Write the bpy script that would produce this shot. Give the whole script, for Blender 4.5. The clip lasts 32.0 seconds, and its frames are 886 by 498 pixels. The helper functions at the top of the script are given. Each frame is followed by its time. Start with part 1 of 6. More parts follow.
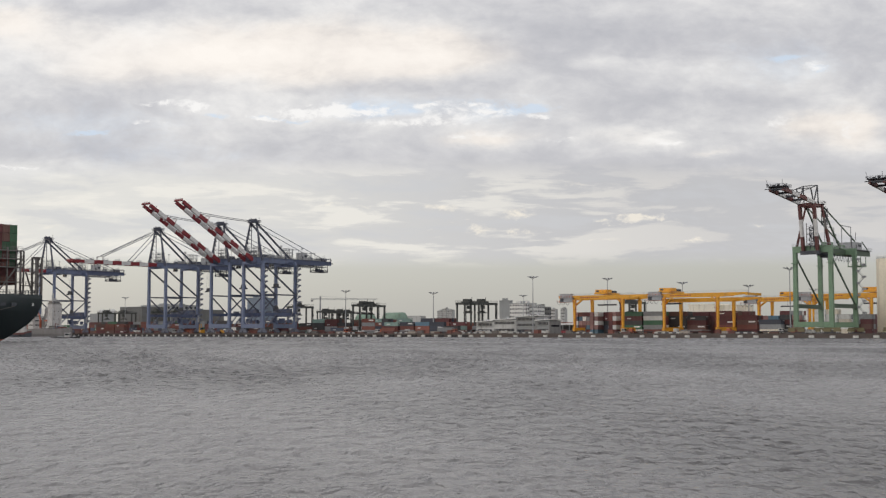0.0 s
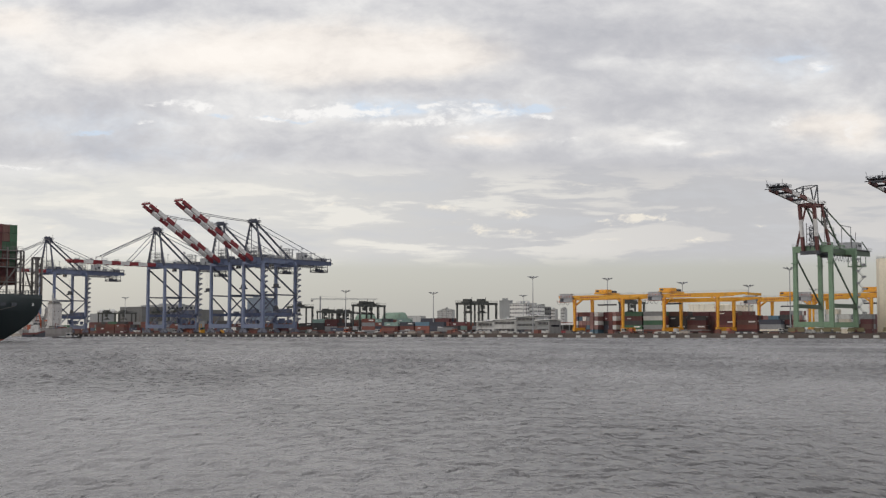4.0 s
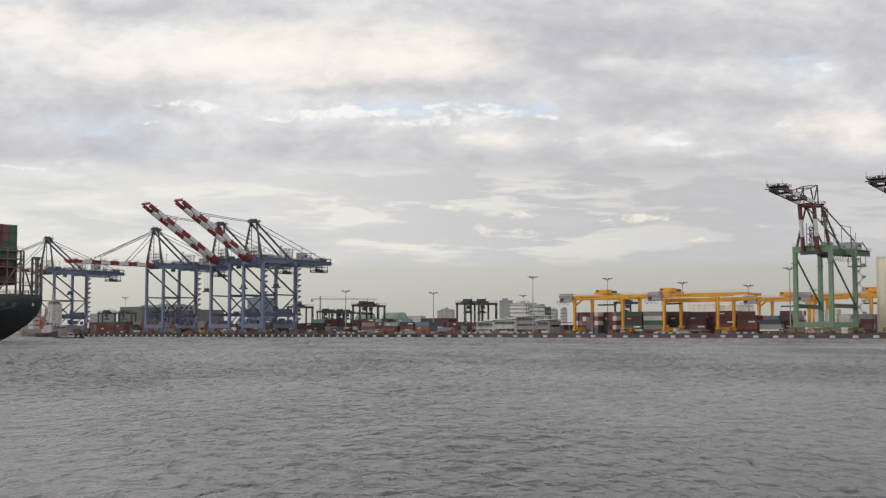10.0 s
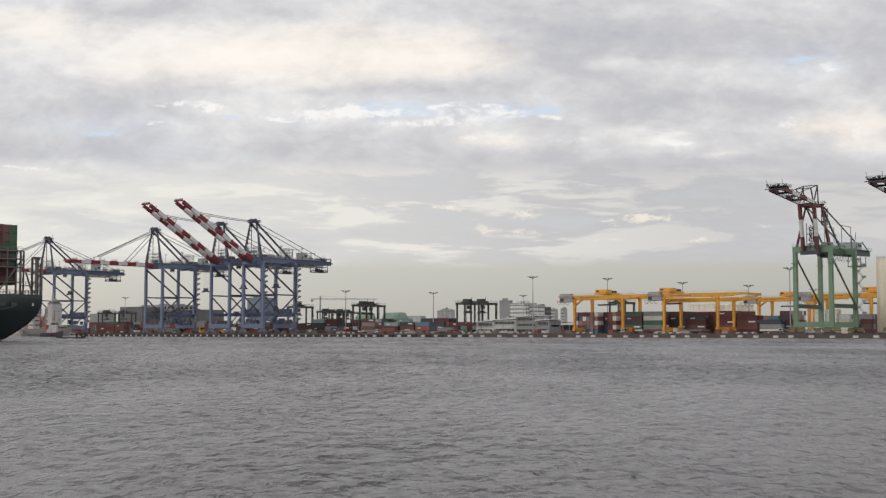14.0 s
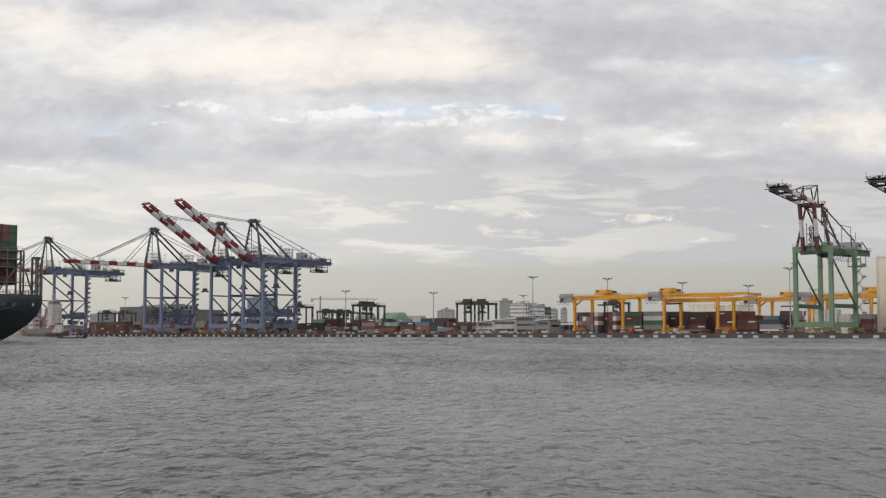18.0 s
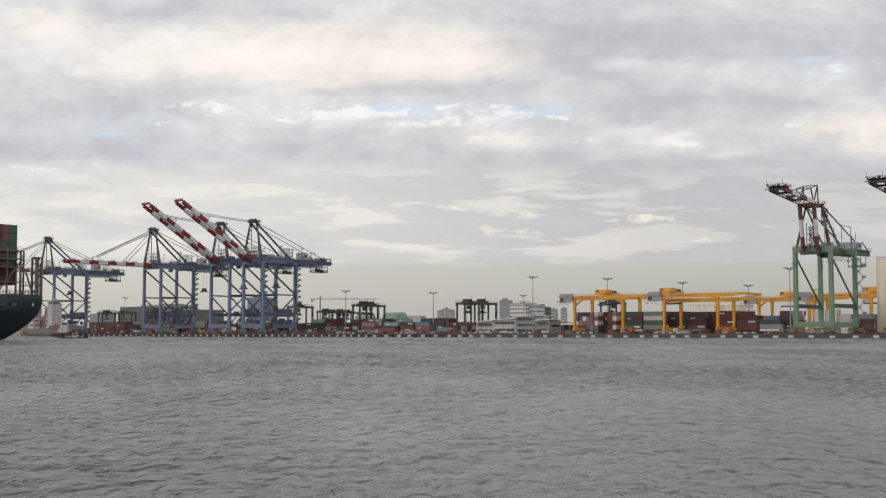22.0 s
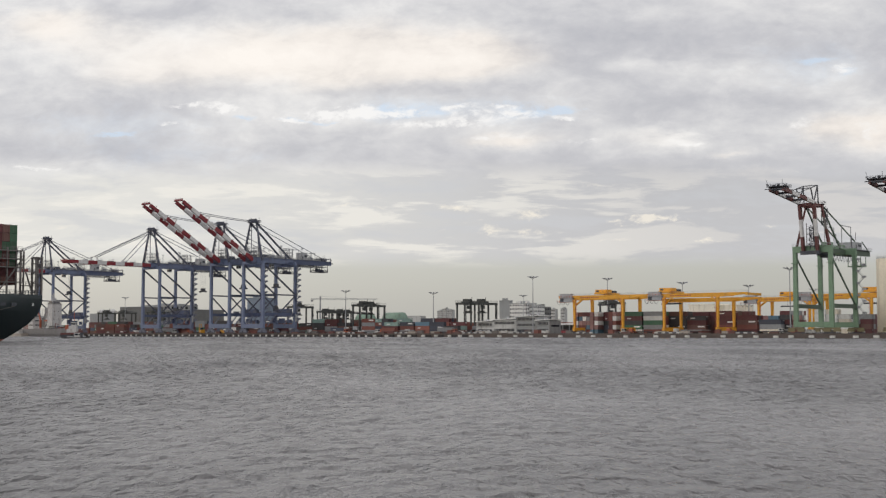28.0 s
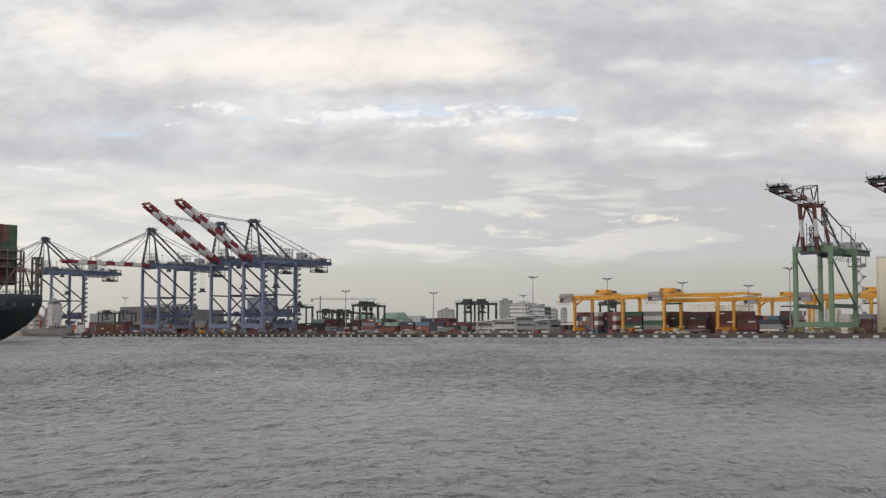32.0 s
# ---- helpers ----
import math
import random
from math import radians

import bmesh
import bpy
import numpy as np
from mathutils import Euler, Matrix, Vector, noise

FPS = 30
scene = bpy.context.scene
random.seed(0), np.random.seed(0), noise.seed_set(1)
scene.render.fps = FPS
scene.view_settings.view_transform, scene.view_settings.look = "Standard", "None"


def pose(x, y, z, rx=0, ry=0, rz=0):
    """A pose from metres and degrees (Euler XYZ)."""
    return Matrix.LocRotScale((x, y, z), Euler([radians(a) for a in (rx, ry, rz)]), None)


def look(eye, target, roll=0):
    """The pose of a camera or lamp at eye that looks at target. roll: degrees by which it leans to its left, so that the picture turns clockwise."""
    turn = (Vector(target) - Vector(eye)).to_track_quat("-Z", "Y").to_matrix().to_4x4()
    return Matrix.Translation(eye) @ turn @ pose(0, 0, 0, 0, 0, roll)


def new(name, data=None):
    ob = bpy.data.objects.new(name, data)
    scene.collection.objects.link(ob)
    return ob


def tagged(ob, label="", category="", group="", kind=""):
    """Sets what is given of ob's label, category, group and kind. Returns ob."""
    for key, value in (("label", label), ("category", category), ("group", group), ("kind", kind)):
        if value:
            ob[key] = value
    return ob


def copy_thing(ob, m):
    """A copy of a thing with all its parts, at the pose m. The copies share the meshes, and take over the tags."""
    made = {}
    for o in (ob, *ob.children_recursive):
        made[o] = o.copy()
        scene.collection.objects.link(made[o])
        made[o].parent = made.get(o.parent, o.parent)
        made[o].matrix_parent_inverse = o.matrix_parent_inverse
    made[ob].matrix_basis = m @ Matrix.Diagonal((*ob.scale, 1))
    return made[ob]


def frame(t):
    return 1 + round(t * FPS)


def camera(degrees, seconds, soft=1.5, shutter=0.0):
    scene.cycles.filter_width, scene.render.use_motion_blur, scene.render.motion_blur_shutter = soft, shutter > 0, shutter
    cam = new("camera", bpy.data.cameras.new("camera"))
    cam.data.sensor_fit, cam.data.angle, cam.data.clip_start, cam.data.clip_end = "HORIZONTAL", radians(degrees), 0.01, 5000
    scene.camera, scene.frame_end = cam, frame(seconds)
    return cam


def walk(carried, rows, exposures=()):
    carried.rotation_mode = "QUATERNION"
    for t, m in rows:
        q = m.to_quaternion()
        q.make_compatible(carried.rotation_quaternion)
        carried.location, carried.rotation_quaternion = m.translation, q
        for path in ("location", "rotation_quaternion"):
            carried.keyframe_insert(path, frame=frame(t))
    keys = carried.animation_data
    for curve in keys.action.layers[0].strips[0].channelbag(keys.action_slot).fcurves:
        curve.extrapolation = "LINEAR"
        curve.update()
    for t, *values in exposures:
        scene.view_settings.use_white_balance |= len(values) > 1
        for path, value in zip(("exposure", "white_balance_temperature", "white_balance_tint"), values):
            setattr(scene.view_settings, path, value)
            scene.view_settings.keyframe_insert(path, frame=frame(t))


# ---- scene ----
# The clip's place: a container port across a harbour channel. x runs along the far quay, y inland, z up from the water.
cam = camera(39.23, 32.0, soft=1.3)
EYE = (474.3, -578.4, 2.7)
STAND = pose(*EYE, 90 + 3.875, 0, 39.352)
walk(cam, [(0.0, STAND), (32.0, STAND)])

# ---- world, sun ----
world = bpy.data.worlds.new("sky")
scene.world = world
world.use_nodes = True
wn, wl = world.node_tree.nodes, world.node_tree.links
wn.clear()
w_out, w_bg, w_bg2, w_add = wn.new("ShaderNodeOutputWorld"), wn.new("ShaderNodeBackground"), wn.new("ShaderNodeBackground"), wn.new("ShaderNodeAddShader")
w_sky = wn.new("ShaderNodeTexSky")
w_sky.sky_type, w_sky.sun_disc = "NISHITA", False
w_sky.sun_elevation, w_sky.sun_rotation, w_sky.dust_density = radians(24), radians(-120), 3.0
w_bg.inputs["Strength"].default_value = 0.05
wl.new(w_sky.outputs[0], w_bg.inputs["Color"])
w_geo, w_sep, w_ramp = wn.new("ShaderNodeTexCoord"), wn.new("ShaderNodeSeparateXYZ"), wn.new("ShaderNodeValToRGB")
wl.new(w_geo.outputs["Generated"], w_sep.inputs[0])
wl.new(w_sep.outputs["Z"], w_ramp.inputs["Fac"])
SKY_STOPS = ((0.0, (0.485, 0.48, 0.452)), (0.045, (0.51, 0.505, 0.478)), (0.09, (0.555, 0.55, 0.53)), (0.2, (0.56, 0.57, 0.59)), (1.0, (0.55, 0.56, 0.60)))
for i, (at, col) in enumerate(SKY_STOPS):
    e = w_ramp.color_ramp.elements[i] if i < 2 else w_ramp.color_ramp.elements.new(at)
    e.position, e.color = at, (*col, 1)
w_bg2.inputs["Strength"].default_value = 0.9
# the overcast is brighter on the side of the breaks
w_dot, w_gain, w_mul = wn.new("ShaderNodeVectorMath"), wn.new("ShaderNodeMapRange"), wn.new("ShaderNodeVectorMath")
w_dot.operation, w_mul.operation = "DOT_PRODUCT", "SCALE"
w_dot.inputs[1].default_value = (0.7733, 0.6341, 0)
for key, v in (("From Min", -0.4), ("From Max", 0.4), ("To Min", 1.10), ("To Max", 0.84)):
    w_gain.inputs[key].default_value = v
wl.new(w_geo.outputs["Generated"], w_dot.inputs[0])
wl.new(w_dot.outputs["Value"], w_gain.inputs["Value"])
wl.new(w_ramp.outputs["Color"], w_mul.inputs[0])
wl.new(w_gain.outputs["Result"], w_mul.inputs["Scale"])
wl.new(w_mul.outputs["Vector"], w_bg2.inputs["Color"])
wl.new(w_bg.outputs[0], w_add.inputs[0])
wl.new(w_bg2.outputs[0], w_add.inputs[1])
wl.new(w_add.outputs[0], w_out.inputs["Surface"])

sun_data = bpy.data.lights.new("sun", "SUN")
sun_data.energy, sun_data.angle, sun_data.color = 4.2, radians(14), (1.0, 0.94, 0.865)
sun = new("sun", sun_data)
sun.matrix_world = look((0, 0, 300), (150, 210, 180))
scene.view_settings.exposure = 0.0


# ---- materials ----
def shader(name):
    m = bpy.data.materials.new(name)
    m.use_nodes = True
    n = m.node_tree.nodes
    return m, n, m.node_tree.links, n["Principled BSDF"]


def surface(name, color, rough=0.55, metal=0.0, vary=0.25, scale=0.35, dirt=(0.12, 0.09, 0.07), wear=0.25, bump=0.0, per_object=0.0):
    """Painted or raw surface: broad fading, fine grain, and dirt in streaks."""
    m, n, l, p = shader(name)
    tc = n.new("ShaderNodeTexCoord")
    big, fine, streak = n.new("ShaderNodeTexNoise"), n.new("ShaderNodeTexNoise"), n.new("ShaderNodeTexNoise")
    big.inputs["Scale"].default_value, big.inputs["Detail"].default_value = scale, 4
    fine.inputs["Scale"].default_value, fine.inputs["Detail"].default_value = scale * 9, 5
    mp = n.new("ShaderNodeMapping")
    mp.inputs["Scale"].default_value = (1.0, 1.0, 0.18)
    l.new(tc.outputs["Object"], big.inputs["Vector"])
    l.new(tc.outputs["Object"], fine.inputs["Vector"])
    l.new(tc.outputs["Object"], mp.inputs["Vector"])
    l.new(mp.outputs[0], streak.inputs["Vector"])
    streak.inputs["Scale"].default_value, streak.inputs["Detail"].default_value = scale * 4, 6
    hsv = n.new("ShaderNodeHueSaturation")
    hsv.inputs["Color"].default_value = (*color, 1)
    add = n.new("ShaderNodeMath")
    add.operation = "ADD"
    l.new(big.outputs["Fac"], add.inputs[0])
    l.new(fine.outputs["Fac"], add.inputs[1])
    rng = n.new("ShaderNodeMapRange")
    rng.inputs["From Min"].default_value, rng.inputs["From Max"].default_value = 0.6, 1.4
    rng.inputs["To Min"].default_value, rng.inputs["To Max"].default_value = 1 - vary, 1 + vary
    l.new(add.outputs[0], rng.inputs["Value"])
    val = rng.outputs["Result"]
    if per_object:
        info, r2, mul = n.new("ShaderNodeObjectInfo"), n.new("ShaderNodeMapRange"), n.new("ShaderNodeMath")
        r2.inputs["To Min"].default_value, r2.inputs["To Max"].default_value = 1 - per_object, 1 + per_object
        mul.operation = "MULTIPLY"
        l.new(info.outputs["Random"], r2.inputs["Value"])
        l.new(val, mul.inputs[0])
        l.new(r2.outputs["Result"], mul.inputs[1])
        val = mul.outputs[0]
    l.new(val, hsv.inputs["Value"])
    mix, sr = n.new("ShaderNodeMix"), n.new("ShaderNodeMapRange")
    mix.data_type = "RGBA"
    sr.inputs["From Min"].default_value, sr.inputs["From Max"].default_value = 0.52, 0.75
    sr.inputs["To Max"].default_value = wear * 2
    l.new(streak.outputs["Fac"], sr.inputs["Value"])
    l.new(sr.outputs["Result"], mix.inputs["Factor"])
    l.new(hsv.outputs["Color"], mix.inputs["A"])
    mix.inputs["B"].default_value = (*dirt, 1)
    l.new(mix.outputs["Result"], p.inputs["Base Color"])
    p.inputs["Roughness"].default_value, p.inputs["Metallic"].default_value = rough, metal
    if bump:
        b = n.new("ShaderNodeBump")
        b.inputs["Strength"].default_value, b.inputs["Distance"].default_value = bump, 0.05
        l.new(fine.outputs["Fac"], b.inputs["Height"])
        l.new(b.outputs["Normal"], p.inputs["Normal"])
    return m


def water_material():
    m, n, l, p = shader("harbour_water")
    tc = n.new("ShaderNodeTexCoord")
    a, b = n.new("ShaderNodeTexNoise"), n.new("ShaderNodeTexNoise")
    mp = n.new("ShaderNodeMapping")
    mp.inputs["Scale"].default_value = (1.45, 0.65, 1.0)
    l.new(tc.outputs["Object"], mp.inputs["Vector"])
    for t, sc, dt in ((a, 3.0, 3), (b, 7.0, 3)):
        t.inputs["Scale"].default_value, t.inputs["Detail"].default_value = sc, dt
        l.new(mp.outputs[0], t.inputs["Vector"])
    b0, b1, b2, far = n.new("ShaderNodeBump"), n.new("ShaderNodeBump"), n.new("ShaderNodeBump"), n.new("ShaderNodeTexNoise")
    far.inputs["Scale"].default_value, far.inputs["Detail"].default_value, far.inputs["Roughness"].default_value = 0.9, 3, 0.5
    l.new(mp.outputs[0], far.inputs["Vector"])
    b0.inputs["Strength"].default_value, b0.inputs["Distance"].default_value = 1.0, 1.0
    l.new(far.outputs["Fac"], b0.inputs["Height"])
    l.new(b0.outputs["Normal"], b1.inputs["Normal"])
    b1.inputs["Strength"].default_value, b1.inputs["Distance"].default_value = 1.0, 0.115
    b2.inputs["Strength"].default_value, b2.inputs["Distance"].default_value = 1.0, 0.035
    l.new(a.outputs["Fac"], b1.inputs["Height"])
    l.new(b.outputs["Fac"], b2.inputs["Height"])
    l.new(b1.outputs["Normal"], b2.inputs["Normal"])
    l.new(b2.outputs["Normal"], p.inputs["Normal"])
    c, r = n.new("ShaderNodeTexNoise"), n.new("ShaderNodeMix")
    c.inputs["Scale"].default_value, c.inputs["Detail"].default_value = 0.03, 3
    l.new(mp.outputs[0], c.inputs["Vector"])
    r.data_type = "RGBA"
    r.inputs["A"].default_value, r.inputs["B"].default_value = (0.074, 0.072, 0.078, 1), (0.178, 0.174, 0.183, 1)
    gust = n.new("ShaderNodeMapRange")
    gust.inputs["From Min"].default_value, gust.inputs["From Max"].default_value = 0.38, 0.62
    l.new(c.outputs["Fac"], gust.inputs["Value"])
    l.new(gust.outputs["Result"], r.inputs["Factor"])
    ruffle = n.new("ShaderNodeMapRange")
    ruffle.inputs["From Min"].default_value, ruffle.inputs["From Max"].default_value, ruffle.inputs["To Min"].default_value, ruffle.inputs["To Max"].default_value = 0.38, 0.62, 1.3, 0.8
    l.new(c.outputs["Fac"], ruffle.inputs["Value"])
    l.new(ruffle.outputs["Result"], b0.inputs["Distance"])
    l.new(r.outputs["Result"], p.inputs["Base Color"])
    p.inputs["Roughness"].default_value, p.inputs["IOR"].default_value = 0.27, 1.33
    return m


def glass_material():
    m, n, l, p = shader("dark_window_glass")
    p.inputs["Base Color"].default_value = (0.03, 0.035, 0.045, 1)
    p.inputs["Roughness"].default_value = 0.08
    return m


M_WATER = water_material()
M_GLASS = glass_material()
# much darker than M_WATER: the shade at the stern is in the colour
M_WAKE = surface("dark_shaded_water", (0.03, 0.034, 0.036), 0.25, vary=0.3, scale=0.3, wear=0.1)
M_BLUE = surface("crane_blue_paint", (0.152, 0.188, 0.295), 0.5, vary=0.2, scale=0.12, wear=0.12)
# darker copy of the crane blue, with the shade put into its colour
M_BLUE_SHADED = surface("shaded_blue_paint", (0.085, 0.108, 0.19), 0.55, vary=0.25, scale=0.15, wear=0.25)
M_STEEL = surface("dark_steel", (0.055, 0.06, 0.075), 0.6, vary=0.25)
M_BRACE = surface("blue_grey_steel", (0.068, 0.077, 0.115), 0.55, vary=0.2)
M_WIRE = surface("steel_rope", (0.16, 0.16, 0.17), 0.5, metal=0.3)
M_RED = surface("boom_red_paint", (0.25, 0.026, 0.036), 0.5, vary=0.2, scale=0.3, wear=0.2)
M_WHITE = surface("boom_white_paint", (0.72, 0.71, 0.70), 0.5, vary=0.12, scale=0.3, wear=0.2)
M_GALV = surface("galvanised_grey", (0.36, 0.37, 0.39), 0.5, metal=0.2, vary=0.2)
M_GREY = surface("house_grey_paint", (0.42, 0.43, 0.45), 0.55, vary=0.12)
M_GREEN = surface("crane_green_paint", (0.17, 0.27, 0.175), 0.5, vary=0.2, scale=0.15, wear=0.15)
M_DKGREEN = surface("crane_dark_green", (0.085, 0.13, 0.09), 0.55, vary=0.2)
M_RUSTRED = surface("weathered_red_paint", (0.14, 0.048, 0.046), 0.6, vary=0.25, wear=0.3)
M_YELLOW = surface("yard_crane_yellow", (0.78, 0.37, 0.03), 0.5, vary=0.15, scale=0.2, wear=0.15)
M_RTG = surface("yard_crane_dark", (0.05, 0.056, 0.054), 0.6, vary=0.25)
M_CONC = surface("quay_concrete", (0.105, 0.084, 0.075), 0.85, vary=0.25, scale=0.08, bump=0.3)
M_APRON = surface("apron_asphalt", (0.11, 0.105, 0.1), 0.9, vary=0.3, scale=0.03, bump=0.2)
M_RUBBER = surface("fender_rubber", (0.025, 0.025, 0.027), 0.8, vary=0.3)
M_FENDER = surface("fender_white", (0.62, 0.61, 0.58), 0.6, vary=0.15, wear=0.2)
M_HULL = surface("hull_dark_green", (0.018, 0.028, 0.032), 0.45, vary=0.25, scale=0.12, wear=0.1, dirt=(0.05, 0.04, 0.035))
M_BOOT = surface("hull_red_antifouling", (0.23, 0.05, 0.035), 0.65, vary=0.25, scale=0.2)
M_CREAM = surface("silo_cream", (0.88, 0.79, 0.63), 0.7, vary=0.1, scale=0.1, wear=0.15)
M_WALLW = surface("white_render_wall", (0.80, 0.79, 0.77), 0.8, vary=0.1, scale=0.1)
M_WALLG = surface("grey_panel_wall", (0.33, 0.34, 0.345), 0.7, vary=0.12, scale=0.1)
M_WALLD = surface("dark_shed_wall", (0.17, 0.172, 0.17), 0.75, vary=0.2, scale=0.05)
M_ROOFG = surface("pale_green_roof", (0.22, 0.33, 0.26), 0.6, vary=0.12, scale=0.1)
M_WALLC = surface("cream_panel_wall", (0.90, 0.84, 0.71), 0.75, vary=0.1, scale=0.1)
M_BLUEBLD = surface("blue_grey_cladding", (0.21, 0.26, 0.33), 0.7, vary=0.12, scale=0.1)
M_BOGIE = surface("dull_olive_paint", (0.20, 0.17, 0.09), 0.65, vary=0.25)
M_TAN = surface("faded_tan_hull", (0.36, 0.32, 0.28), 0.7, vary=0.2, wear=0.25)
M_WALLL = surface("light_grey_wall", (0.52, 0.52, 0.51), 0.8, vary=0.15, scale=0.1, wear=0.3)
M_LASH = surface("weathered_grey_steel", (0.15, 0.14, 0.135), 0.65, vary=0.25, wear=0.35)
M_BOGIEB = surface("greyed_blue_steel", (0.14, 0.155, 0.21), 0.6, vary=0.25, wear=0.3)
M_TYRE = surface("tyre_rubber", (0.02, 0.02, 0.02), 0.9)
M_ORANGE = surface("tug_orange", (0.42, 0.10, 0.05), 0.5, vary=0.15)
M_SHIPW = surface("ship_white_paint", (0.56, 0.55, 0.545), 0.5, vary=0.2, wear=0.35)
M_SHIPG = surface("ship_grey_hull", (0.23, 0.22, 0.22), 0.55, vary=0.2, wear=0.25)


# ---- mesh tools ----
class Build:
    """Collects beams, boxes, tubes and prisms into one mesh."""

    def __init__(self):
        self.v, self.f = [], []

    def put(self, verts, faces):
        k = len(self.v)
        self.v += [tuple(p) for p in verts]
        self.f += [tuple(i + k for i in f) for f in faces]
        return self

    def box(self, c, s):
        x, y, z = (a / 2 for a in s)
        vs = [(c[0] + i * x, c[1] + j * y, c[2] + k * z) for k in (-1, 1) for i, j in ((-1, -1), (1, -1), (1, 1), (-1, 1))]
        return self.put(vs, [(3, 2, 1, 0), (4, 5, 6, 7), (0, 1, 5, 4), (1, 2, 6, 5), (2, 3, 7, 6), (3, 0, 4, 7)])

    def beam(self, a, b, w, h=None, w2=None, h2=None):
        """A box member from a to b, w across and h deep, tapering to w2, h2."""
        h = w if h is None else h
        w2, h2 = (w if w2 is None else w2), (h if h2 is None else h2)
        a, b = Vector(a), Vector(b)
        d = (b - a).normalized()
        side = d.cross(Vector((0, 0, 1)))
        side = Vector((1, 0, 0)) if side.length < 1e-4 else side.normalized()
        up = side.cross(d)
        vs = [p + side * (i * ww / 2) + up * (j * hh / 2) for p, ww, hh in ((a, w, h), (b, w2, h2)) for i, j in ((-1, -1), (1, -1), (1, 1), (-1, 1))]
        return self.put(vs, [(3, 2, 1, 0), (4, 5, 6, 7), (0, 1, 5, 4), (1, 2, 6, 5), (2, 3, 7, 6), (3, 0, 4, 7)])

    def tube(self, a, b, r, n=8, r2=None):
        r2 = r if r2 is None else r2
        a, b = Vector(a), Vector(b)
        d = (b - a).normalized()
        side = d.cross(Vector((0, 0, 1)))
        side = Vector((1, 0, 0)) if side.length < 1e-4 else side.normalized()
        up = side.cross(d)
        ring = [(math.cos(2 * math.pi * i / n), math.sin(2 * math.pi * i / n)) for i in range(n)]
        vs = [a + side * (x * r) + up * (y * r) for x, y in ring] + [b + side * (x * r2) + up * (y * r2) for x, y in ring]
        return self.put(vs, [(i, (i + 1) % n, n + (i + 1) % n, n + i) for i in range(n)] + [tuple(range(n - 1, -1, -1)), tuple(range(n, 2 * n))])

    def loft(self, rings, closed=True, caps=True):
        n = len(rings[0])
        vs = [p for r in rings for p in r]
        fs = [(j * n + i, j * n + (i + 1) % n, (j + 1) * n + (i + 1) % n, (j + 1) * n + i) for j in range(len(rings) - 1) for i in range(n if closed else n - 1)]
        if caps:
            fs += [tuple(range(n - 1, -1, -1)), tuple(range((len(rings) - 1) * n, len(rings) * n))]
        return self.put(vs, fs)

    def rail(self, pts, h=1.1, gap=2.0, t=0.07):
        """Guard rail along a line of points."""
        for a, b in zip(pts, pts[1:]):
            a, b = Vector(a), Vector(b)
            for k in (0.55, 1.0):
                self.beam(a + Vector((0, 0, h * k)), b + Vector((0, 0, h * k)), t)
            c = max(1, int((b - a).length / gap))
            for i in range(c + 1):
                p = a.lerp(b, i / c)
                self.beam(p, p + Vector((0, 0, h)), t)
        return self

    def rope(self, pts, r):
        """A square-section line through points."""
        pts = [Vector(p) for p in pts]
        rings = []
        for i, p in enumerate(pts):
            d = (pts[min(i + 1, len(pts) - 1)] - pts[max(i - 1, 0)]).normalized()
            side = d.cross(Vector((0, 0, 1))).normalized()
            up = side.cross(d)
            rings.append([p + side * (a * r) + up * (b * r) for a, b in ((-1, -1), (1, -1), (1, 1), (-1, 1))])
        return self.loft(rings)

    def mesh(self, name, *mats):
        me = bpy.data.meshes.new(name)
        me.from_pydata(self.v, [], self.f)
        for m in mats:
            me.materials.append(m)
        me.update()
        return me


def part(name, b, material, parent, label=""):
    ob = new(name, b.mesh(name, material))
    ob.parent = parent
    if label:
        ob["label"] = label
    return ob


def thing(name, label, category, m=None, group="", kind="", data=None):
    ob = new(name, data)
    if m is not None:
        ob.matrix_basis = m
    return tagged(ob, label, category, group, kind)


def smooth(ob):
    for p in ob.data.polygons:
        p.use_smooth = True
    return ob


DECK = 2.3
RIGHT, AHEAD = Vector((0.7733, 0.6341, 0)), Vector((-0.6341, 0.7733, 0))


# ---- ground, quay, water ----
def ground():
    b = Build().box((-400, 2710, DECK - 3.0), (9000, 5396, 6.0))
    g = thing("ground", "grey worn asphalt ground of the port yard", "ground", kind="structure", data=b.mesh("ground", M_APRON))
    q = thing("quay", "concrete quay wall with black and white fenders", "quay", kind="structure")
    part("quay_wall", Build().box((-400, 6, DECK / 2 - 3.0 + 0.06), (9000, 11.9, DECK + 6.0)), M_CONC, q)
    part("coping", Build().box((-400, 0.35, DECK + 0.17), (9000, 0.6, 0.22)), M_CONC, q)
    white, black = Build().box((0, 0, 0), (2.6, 0.5, 1.15)).mesh("fender_panel", M_FENDER), Build().box((0, 0, 0), (3.6, 0.7, 1.3)).mesh("fender_block", M_RUBBER)
    rnd = random.Random(4)
    x = -520.0
    while x < 330:
        step = 10.0 if x > -60 else 6.6
        for me, dx, name in ((white, 0.0, "fender_panel"), (black, step * 0.38, "fender_block"))[:2 if x < 20 else 1]:
            o = new(name, me)
            o.parent, o.location = q, (x + dx + rnd.uniform(-0.5, 0.5), -0.27 if me is white else -0.37, 1.05 + rnd.uniform(-0.1, 0.1))
        x += step * rnd.choice((0.85, 1.0, 1.0, 1.15))
    return g


